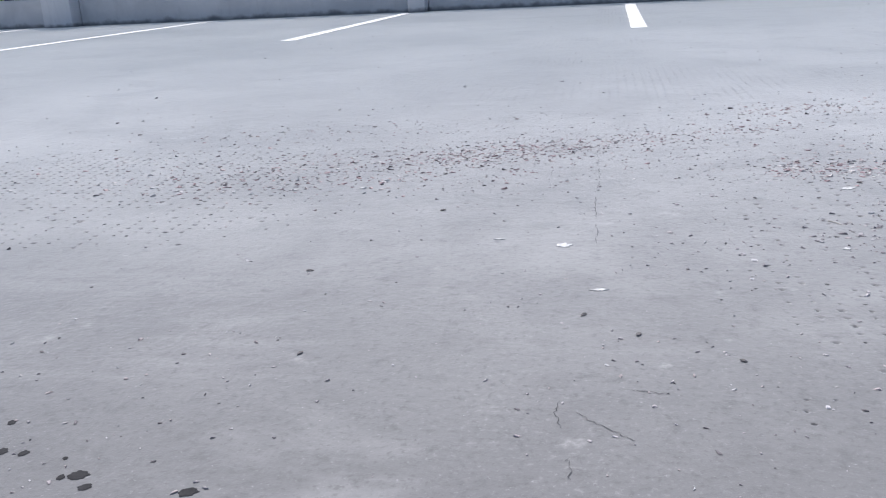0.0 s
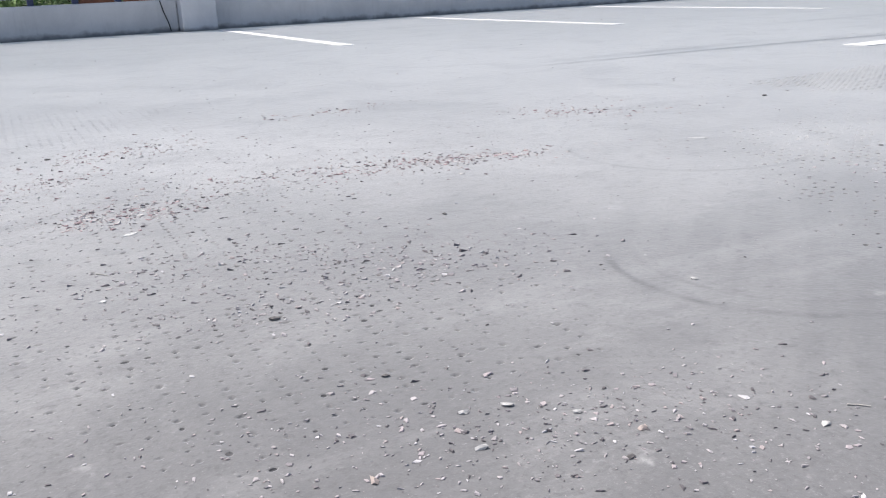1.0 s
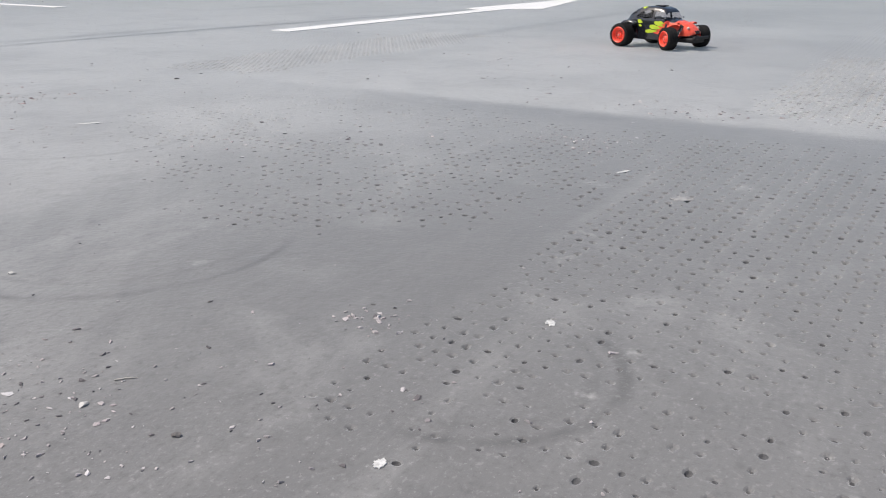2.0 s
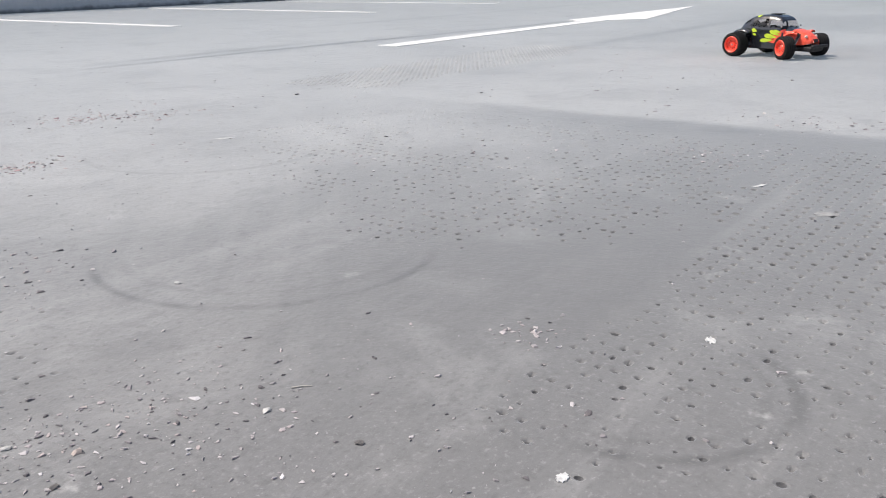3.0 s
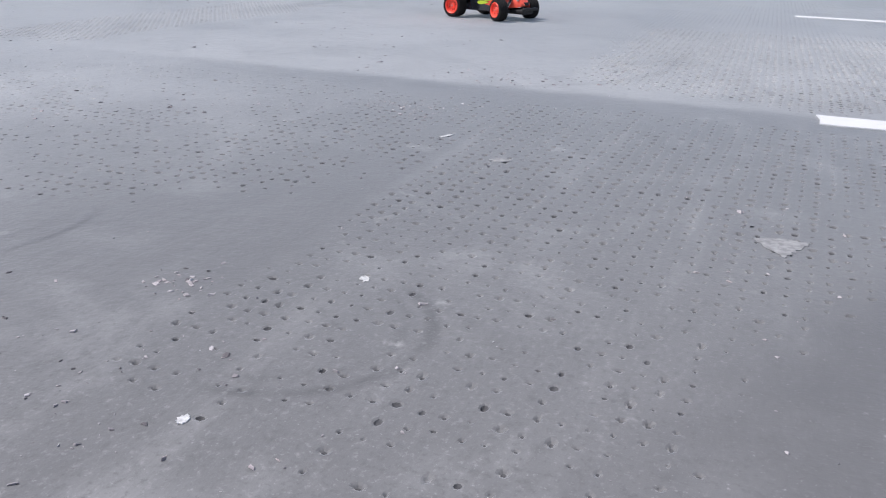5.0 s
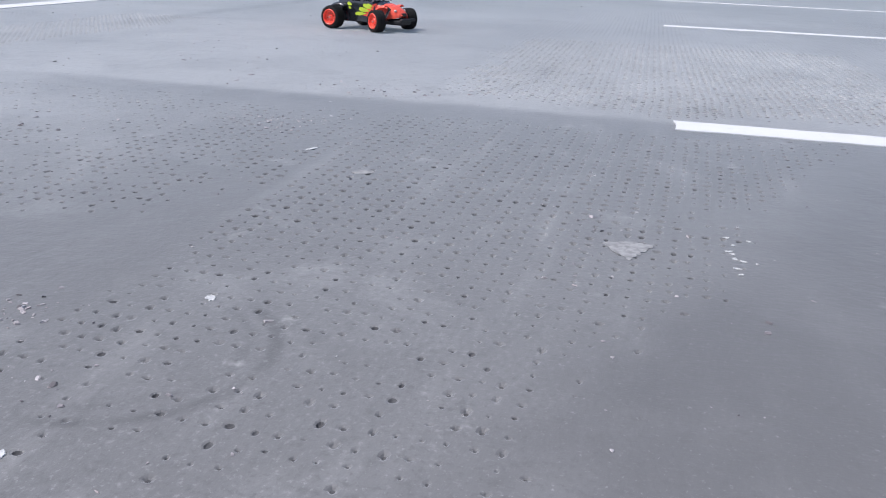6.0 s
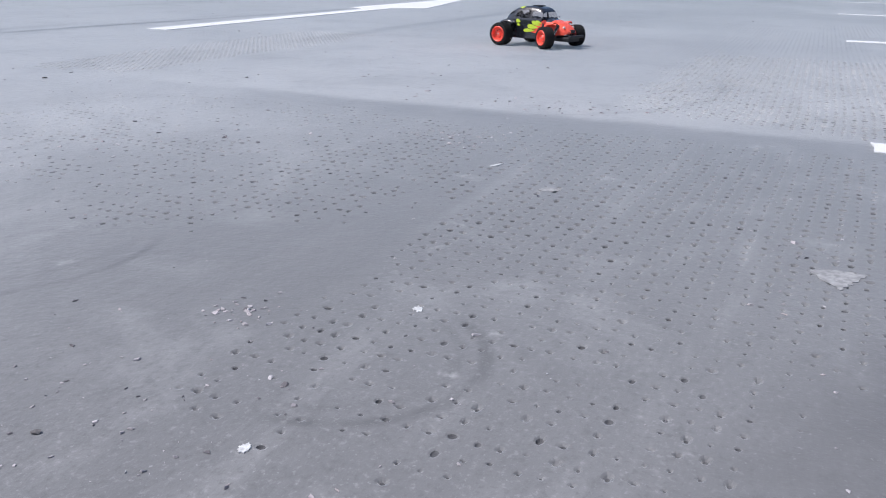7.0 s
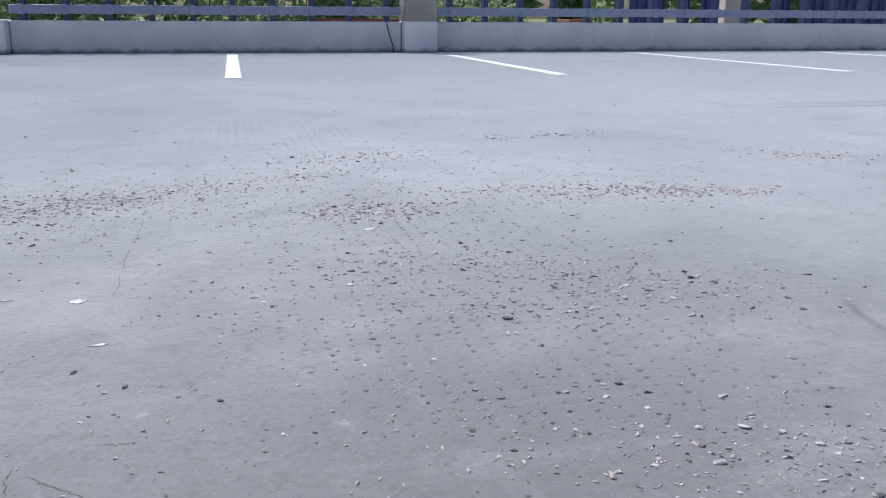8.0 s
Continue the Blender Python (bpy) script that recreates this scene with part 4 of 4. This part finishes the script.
def crack(points, width, seed):
    """A thin dark crack, its edges wandering."""
    rng = random.Random(seed)
    pts = []
    for a, b in zip(points, points[1:]):
        a, b = Vector(a), Vector(b)
        n = max(6, int((b - a).length / 0.006))
        for i in range(n):
            pts.append(a.lerp(b, i / n) + Vector((rng.uniform(-1, 1), rng.uniform(-1, 1))) * 0.0022)
    pts.append(Vector(points[-1]))
    verts, faces = [], []
    for i, p in enumerate(pts):
        d = (pts[min(i + 1, len(pts) - 1)] - pts[max(i - 1, 0)]).normalized()
        s = Vector((-d.y, d.x)) * width * rng.uniform(0.25, 1.0) * (0.2 if i in (0, len(pts) - 1) else 1)
        verts += [(p.x + s.x, p.y + s.y, 0.0006), (p.x - s.x, p.y - s.y, 0.0006)]
    for i in range(len(pts) - 1):
        faces.append([2 * i, 2 * i + 1, 2 * i + 3, 2 * i + 2])
    tagged(solid("crack", verts, faces, PIT), "thin dark dirt-filled crack in the concrete", "crack", kind="structure")


for i, pts in enumerate((((-0.253, -5.384), (-0.256, -5.41), (-0.249, -5.44)), ((-0.235, -5.407), (-0.217, -5.426), (-0.193, -5.445), (-0.18, -5.454)), ((-0.24, -5.49), (-0.238, -5.504), (-0.236, -5.524)), ((-0.185, -5.355), (-0.169, -5.357), (-0.151, -5.362)))):
    crack(pts, 0.0005, i)
for i, (y0, y1) in enumerate(((-4.30, -4.07), (-4.52, -4.34), (-4.72, -4.58), (-4.87, -4.76))):
    crack(((-0.225, y0), (-0.230 + 0.008 * (i % 2), (y0 + y1) / 2), (-0.226, y1)), 0.0006, 20 + i)


def twig(a, b, r, label):
    mid = (Vector(a) + Vector(b)) / 2 + Vector((0.0006, 0.0008))
    ob = part("twig", tube([(*a, r), (mid.x, mid.y, r * 1.3), (*b, r)], r, 6, r2=r * 0.6), TWIG)
    return tagged(ob, label, "twig")


twig((0.756, -5.650), (0.772, -5.665), 0.0009, "short pale dry twig on the concrete")
twig((0.14, -4.74), (0.155, -4.76), 0.0011, "short pale dry twig on the concrete")


# ---- the radio-controlled car ----
STATIONS = (
    # x, half width, bottom, top
    (-0.170, 0.034, 0.080, 0.096), (-0.158, 0.050, 0.066, 0.116), (-0.138, 0.063, 0.052, 0.139), (-0.112, 0.070, 0.040, 0.157),
    (-0.082, 0.074, 0.036, 0.168), (-0.045, 0.075, 0.036, 0.174), (-0.010, 0.075, 0.036, 0.175), (0.022, 0.074, 0.036, 0.172), (0.042, 0.072, 0.036, 0.166),
    (0.053, 0.071, 0.037, 0.158), (0.064, 0.069, 0.039, 0.140), (0.074, 0.066, 0.043, 0.123), (0.105, 0.057, 0.052, 0.117), (0.138, 0.050, 0.056, 0.107), (0.162, 0.043, 0.058, 0.093), (0.178, 0.034, 0.062, 0.079), (0.184, 0.020, 0.066, 0.073),
)
FRONT_WINDOW = ((0.006, 0.124), (0.062, 0.124), (0.058, 0.138), (0.050, 0.149), (0.040, 0.153), (0.006, 0.155))
REAR_WINDOW = ((-0.098, 0.124), (-0.006, 0.124), (-0.006, 0.157), (-0.034, 0.157), (-0.058, 0.153), (-0.080, 0.142))


def shell_at(x):
    for (x0, *a), (x1, *b) in zip(STATIONS, STATIONS[1:]):
        if x <= x1:
            u = min(max((x - x0) / (x1 - x0), 0.0), 1.0)
            return [p + (q - p) * u for p, q in zip(a, b)]
    return STATIONS[-1][1:]


def shell_point(x, a, out=0.0):
    """A point of the shell: a = 0 at the right sill, pi at the left."""
    w, lo, hi = shell_at(x)
    c, s = math.cos(a), math.sin(a)
    y = w * math.copysign(abs(c) ** (0.42 - 0.14 * smoothstep(hi, 0.125, 0.155)), c)
    z = lo + (hi - lo) * max(s, 0) ** 0.75
    if z > 0.115 and hi > 0.126:
        y *= 1 - 0.55 * (z - 0.115) / 0.17
    n = Vector((0, -y / (w * w), (z - lo) / ((hi - lo) ** 2 + 1e-6) * 0.8)).normalized() if hi > lo else Vector((0, 0, 1))
    return Vector((x, -y, z)) + n * out


def side_point(x, z, side, out):
    """A point of the shell's side at a height."""
    w, lo, hi = shell_at(x)
    s = min(max((z - lo) / (hi - lo), 0.0), 0.999) ** (1 / 0.75)
    a = math.asin(s)
    return shell_point(x, a if side > 0 else math.pi - a, out)


def inside(p, outline):
    odd = False
    for (x0, z0), (x1, z1) in zip(outline, outline[1:] + outline[:1]):
        if (z0 > p[1]) != (z1 > p[1]) and p[0] < x0 + (x1 - x0) * (p[1] - z0) / (z1 - z0):
            odd = not odd
    return odd


def shell_patch(name, x0, x1, a0, a1, material, parent, label="", out=0.0012, nx=6, na=10, rounding=0.0):
    verts, faces = [], []
    for i in range(nx + 1):
        for j in range(na + 1):
            u, v = i / nx, j / na
            shrink = 1 - rounding * (2 * v - 1) ** 2
            xm = (x0 + x1) / 2
            verts.append(shell_point(xm + (x0 + (x1 - x0) * u - xm) * shrink, a0 + (a1 - a0) * v, out))
    for i in range(nx):
        for j in range(na):
            n = i * (na + 1) + j
            faces.append([n, n + 1, n + na + 2, n + na + 1])
    return solid(name, verts, faces, material, parent, label, True)


def side_patch(name, outline, side, material, parent, label="", out=0.0012):
    """A patch on the shell's side, filled ring by ring to an outline of (x, z)."""
    cx, cz = sum(p[0] for p in outline) / len(outline), sum(p[1] for p in outline) / len(outline)
    verts, faces, n = [side_point(cx, cz, side, out)], [], len(outline)
    for r in (0.33, 0.66, 1.0):
        verts += [side_point(cx + (x - cx) * r, cz + (z - cz) * r, side, out) for x, z in outline]
    for i in range(n):
        j = (i + 1) % n
        faces.append([0, 1 + i, 1 + j])
        for k in (1, 1 + n):
            faces.append([k + i, n + k + i, n + k + j, k + j])
    return solid(name, verts, faces, material, parent, label, True)


def drop(x0, z0, x1, z1, wide):
    """The outline of a flame's drop, its round head at the first point."""
    a, b = Vector((x0, z0)), Vector((x1, z1))
    d = (b - a).normalized()
    s = Vector((-d.y, d.x))
    out = []
    for i in range(24):
        t = 2 * math.pi * i / 24
        along = (1 - math.cos(t)) / 2
        out.append(a.lerp(b, along) + s * wide * math.sin(t) * (1 - along) ** 0.55 * 1.25)
    return [tuple(p) for p in out]


def wheel(parent, x, y, radius, width, steer):
    side = 1 if y > 0 else -1
    hub = tagged(new("wheel"), "")
    hub.parent = parent
    hub.matrix_basis = pose(x, y, radius, 0, 0, steer)
    h = width / 2
    front = x > 0
    crown = [(-0.60, 0.972), (-0.52, 0.995), (-0.30, 0.998), (-0.26, 0.960), (-0.18, 0.960), (-0.14, 1.0), (0.14, 1.0), (0.18, 0.960), (0.26, 0.960), (0.30, 0.998), (0.52, 0.995), (0.60, 0.972)] if front else [(-0.62, 0.968), (-0.3, 0.978), (0.0, 0.98), (0.3, 0.978), (0.62, 0.968)]
    prof = [(radius * 0.62, -h * 0.80), (radius * 0.72, -h * 0.96), (radius * 0.82, -h), (radius * 0.91, -h * 0.90), (radius * 0.95, -h * 0.76)]
    prof += [(radius * r, h * u) for u, r in crown] + [(r, -u) for r, u in reversed(prof)]
    bm = lathe(prof + prof[:1], 40, caps=False)
    rows = (-0.80, 0.80) if front else (-0.80, -0.52, -0.26, 0.0, 0.26, 0.52, 0.80)
    for row, yy in enumerate(rows):
        out = 0.945 if abs(yy) > 0.7 else 0.978
        for i in range(30):
            a = 2 * math.pi * (i + 0.5 * (row % 2)) / 30
            box((0.0026, h * 0.19, 0.0056), (0, 0, 0), 0, bm, Matrix.Translation((radius * out * math.cos(a), yy * h, radius * out * math.sin(a))) @ Matrix.Rotation(-a, 4, "Y"))
    part("tyre", bm, RUBBER, hub, "black knobbly rubber tyre", smooth=False)
    r = radius * 0.66
    face = side * h
    part("rim", lathe([(r * 0.30, face * 0.30), (r, face * 0.25), (r * 1.05, face * 0.98), (r * 0.98, face * 1.06), (r * 0.90, face * 0.98), (r * 0.84, face * 0.62), (r * 0.40, face * 0.56), (r * 0.30, face * 0.72), (r * 0.02, face * 0.74)], 36), RIM, hub, "orange dished plastic rim", smooth=False)
    slot = None
    for i in range(10):
        m = Matrix.Rotation(-2 * math.pi * (i + 0.5) / 10, 4, "Y")
        if slot is None:
            slot = part("rim_slot", box((r * 0.17, abs(face) * 0.06, r * 0.10), (r * 0.54, face * 0.600, 0), 0.001), PLASTIC, hub, "dark slot between spokes")
            o = slot
        else:
            o = new("rim_slot", slot.data)
            o.parent = hub
            tagged(o, "dark slot between spokes")
        o.matrix_basis = m
    part("axle_nut", lathe([(r * 0.02, face * 0.7), (r * 0.11, face * 0.7), (r * 0.11, face * 0.86), (r * 0.02, face * 0.86)], 6), METAL, hub, "bright axle nut")


def arch(parent, x, y, inner, width, a0, a1, material, label, flare=0.0):
    """A mudguard arching over a wheel."""
    bm, rings = bmesh.new(), []
    n = 14
    for i in range(n + 1):
        a = radians(a0 + (a1 - a0) * i / n)
        ring = []
        for u, v in ((-0.5, 0.0), (-0.32, 0.0045), (0.0, 0.0065), (0.32, 0.005), (0.5, -0.002), (0.5, -0.0045), (0.3, 0.002), (0.0, 0.004), (-0.5, -0.0025)):
            rr = inner + v + flare * abs(math.cos(a)) * 0.01
            ring.append(bm.verts.new((x + rr * math.cos(a), y + u * width * (1 if y > 0 else -1), 0.052 + rr * math.sin(a))))
        rings.append(ring)
    m = len(rings[0])
    for a, b in zip(rings, rings[1:]):
        for s in range(m):
            bm.faces.new((a[s], a[(s + 1) % m], b[(s + 1) % m], b[s]))
    bm.faces.new(rings[0]), bm.faces.new(rings[-1][::-1])
    part("mudguard", bm, material, parent, label, smooth=True)


def build_car():
    car = tagged(new("toy_car"), "black radio-controlled beetle buggy, orange nose, yellow flames, standing on concrete", "toy car")
    # shell
    na, fine = 72, []
    for (x0, *_), (x1, *_) in zip(STATIONS, STATIONS[1:]):
        n = max(2, round((x1 - x0) / 0.0022))
        fine += [x0 + (x1 - x0) * i / n for i in range(n)]
    fine.append(STATIONS[-1][0])
    verts, faces, mats = [], [], []
    for x in fine:
        verts += [shell_point(x, math.pi * j / na) for j in range(na + 1)]
    for i in range(len(fine) - 1):
        for j in range(na):
            n = i * (na + 1) + j
            xm, high = (fine[i] + fine[i + 1]) / 2, math.sin(math.pi * (j + 0.5) / na)
            turn = 180 * (j + 0.5) / na
            at = shell_point(xm, radians(turn))
            # the windows are cut out of the shell
            glazed = inside((xm, at.z), FRONT_WINDOW) or inside((xm, at.z), REAR_WINDOW)
            if glazed and abs(turn - 90) > 20 or 0.0565 < xm < 0.073 and 36 < turn < 144 or -0.128 < xm < -0.100 and 52 < turn < 128 and abs(turn - 90) > 3:
                continue
            faces.append([n, n + na + 1, n + na + 2, n + 1])
            mats.append(1 if xm > (0.100 if high > 0.8 else 0.070) else 0)
    faces.append([j for j in range(na + 1)][::-1])
    last = (len(fine) - 1) * (na + 1)
    faces.append([last + j for j in range(na + 1)])
    mats += [0, 1]
    solid("shell", verts, faces, [CAR_BLACK, CAR_ORANGE], car, "gloss black beetle shell with an orange nose", True, mats)
    # glazing
    shell_patch("windscreen", 0.0560, 0.0735, radians(35), radians(145), WINDOW, car, "clear tinted windscreen", -0.0004, 6, 20, 0.0)
    shell_patch("rear_window", -0.128, -0.100, radians(52), radians(128), WINDOW, car, "tinted split rear window", -0.0004, 5, 14, 0.0)
    for side in (1, -1):
        side_patch("side_window", FRONT_WINDOW, side, WINDOW, car, "clear tinted side window", -0.0004)
        side_patch("side_window", REAR_WINDOW, side, WINDOW, car, "clear tinted side window", -0.0004)
        side_patch("flame", [(0.072, 0.056), (0.072, 0.116), (0.064, 0.116), (0.054, 0.108), (0.040, 0.106), (0.046, 0.098), (0.026, 0.092), (0.040, 0.084), (0.016, 0.072), (0.002, 0.066), (0.024, 0.060)], side, CAR_ORANGE, car, "orange flame tongue", 0.0010)
        for x0, z0, x1, z1, w in ((-0.032, 0.068, 0.030, 0.072, 0.0085), (-0.012, 0.090, 0.046, 0.083, 0.0105), (0.010, 0.109, 0.058, 0.092, 0.0090), (0.030, 0.112, 0.062, 0.103, 0.0055), (-0.078, 0.111, -0.050, 0.104, 0.0085), (-0.070, 0.094, -0.052, 0.089, 0.0055)):
            side_patch("flame", drop(x0, z0, x1, z1, w), side, CAR_YELLOW, car, "yellow flame drop", 0.0016)
        part("sill", box((0.17, 0.012, 0.016), (-0.02, side * 0.066, 0.042), 0.004), PLASTIC, car)
        part("mirror", box((0.006, 0.008, 0.006), (0.062, side * 0.070, 0.128), 0.002), METAL, car, "small bright mirror")
    part("sunroof", box((0.042, 0.045, 0.003), (-0.006, 0, 0.1765), 0.0012), PLASTIC, car, "matt black sunroof panel")
    for side in (1, -1):
        shell_patch("roof_spot", -0.074, -0.052, radians(90 + side * 14 - 10), radians(90 + side * 14 + 10), CAR_YELLOW, car, "yellow roof disc", 0.0014, 6, 10, 0.75)
    # front end
    for side in (1, -1):
        m = Matrix.Translation((0.160, side * 0.036, 0.090)) @ Matrix.Rotation(radians(-90), 4, "Z") @ Matrix.Rotation(radians(25), 4, "X")
        part("headlight", lathe([(0.0052, -0.006), (0.0062, 0.0005), (0.0055, 0.003), (0.0024, 0.0045), (0.0004, 0.0047)], 18, m=m), LAMP, car, "round clear headlight", smooth=True)
        arch(car, 0.122, side * 0.064, 0.054, 0.028, 84, 152, CAR_ORANGE, "orange front mudguard", 0.3)
        arch(car, -0.121, side * 0.072, 0.055, 0.038, 52, 132, CAR_BLACK, "gloss black rear mudguard", 0.3)
    part("nose_vent", box((0.008, 0.032, 0.014), (0.1808, 0, 0.0735), 0.002), PLASTIC, car, "black nose vent")
    part("front_bumper", box((0.016, 0.11, 0.012), (0.202, 0, 0.052), 0.004), PLASTIC, car, "black plastic front bumper")
    # chassis, suspension, motor
    part("chassis", box((0.335, 0.085, 0.022), (0.0275, 0, 0.040), 0.007), PLASTIC, car, "black plastic chassis tub")
    for x, r in ((0.121, 0.048), (-0.121, 0.050)):
        for side in (1, -1):
            part("suspension_arm", box((0.030, 0.085, 0.006), (x, side * 0.075, 0.042), 0.002), PLASTIC, car)
            part("suspension_arm", tube([(x - 0.008, side * 0.03, 0.066), (x - 0.006, side * 0.112, 0.055)], 0.0026, 8), PLASTIC, car)
            shock = part("shock_absorber", tube([(x + 0.012, side * 0.042, 0.098), (x + 0.012, side * 0.075, 0.064)], 0.0058, 10), PLASTIC, car)
            pts = [(x + 0.012 + 0.0072 * math.cos(a), side * (0.055 + 0.030 * i / 48) + 0.004 * math.sin(a), 0.086 - 0.034 * i / 48 + 0.006 * math.sin(a)) for i, a in ((i, i * 0.85) for i in range(49))]
            part("spring", tube(pts, 0.0010, 5), METAL, shock, "bright coil spring")
        part("axle", tube([(x, -0.130, r), (x, 0.130, r)], 0.0035, 10), METAL, car, "steel axle")
        part("shock_tower", box((0.006, 0.095, 0.045), (x + 0.005, 0, 0.082), 0.002), PLASTIC, car)
    motor = Matrix.Translation((-0.152, -0.012, 0.068)) @ Matrix.Rotation(0, 4, "X")
    part("motor", lathe([(0.004, -0.030), (0.0175, -0.030), (0.018, -0.026), (0.018, 0.026), (0.0175, 0.030), (0.004, 0.030)], 24, m=motor), METAL, car, "silver electric motor can", smooth=False)
    part("gearbox", box((0.05, 0.055, 0.05), (-0.128, 0.0, 0.06), 0.012), PLASTIC, car)
    for side in (1, -1):
        part("exhaust", tube([(-0.135, side * 0.040, 0.075), (-0.158, side * 0.052, 0.078), (-0.172, side * 0.050, 0.088), (-0.176, side * 0.046, 0.098)], 0.0055, 10), METAL, car, "chrome stub exhaust")
    part("rear_bumper", tube([(-0.15, -0.055, 0.060), (-0.178, -0.052, 0.056), (-0.186, -0.03, 0.056), (-0.186, 0.03, 0.056), (-0.178, 0.052, 0.056), (-0.15, 0.055, 0.060)], 0.0036, 8), METAL, car, "bright tubular rear bumper")
    part("aerial_stub", tube([(0.075, 0.02, 0.115), (0.075, 0.02, 0.128)], 0.002, 8), PLASTIC, car)
    for x, y, r, w in ((0.121, 0.125, 0.048, 0.046), (0.121, -0.125, 0.048, 0.046), (-0.121, 0.123, 0.050, 0.058), (-0.121, -0.123, 0.050, 0.058)):
        wheel(car, x, y, r, w, -22 if x > 0 else 0)
    return car


car = build_car()
car.matrix_world = pose(4.570, -5.062, 0.001, 0, 0, -108) @ Matrix.Scale(1.11, 4)
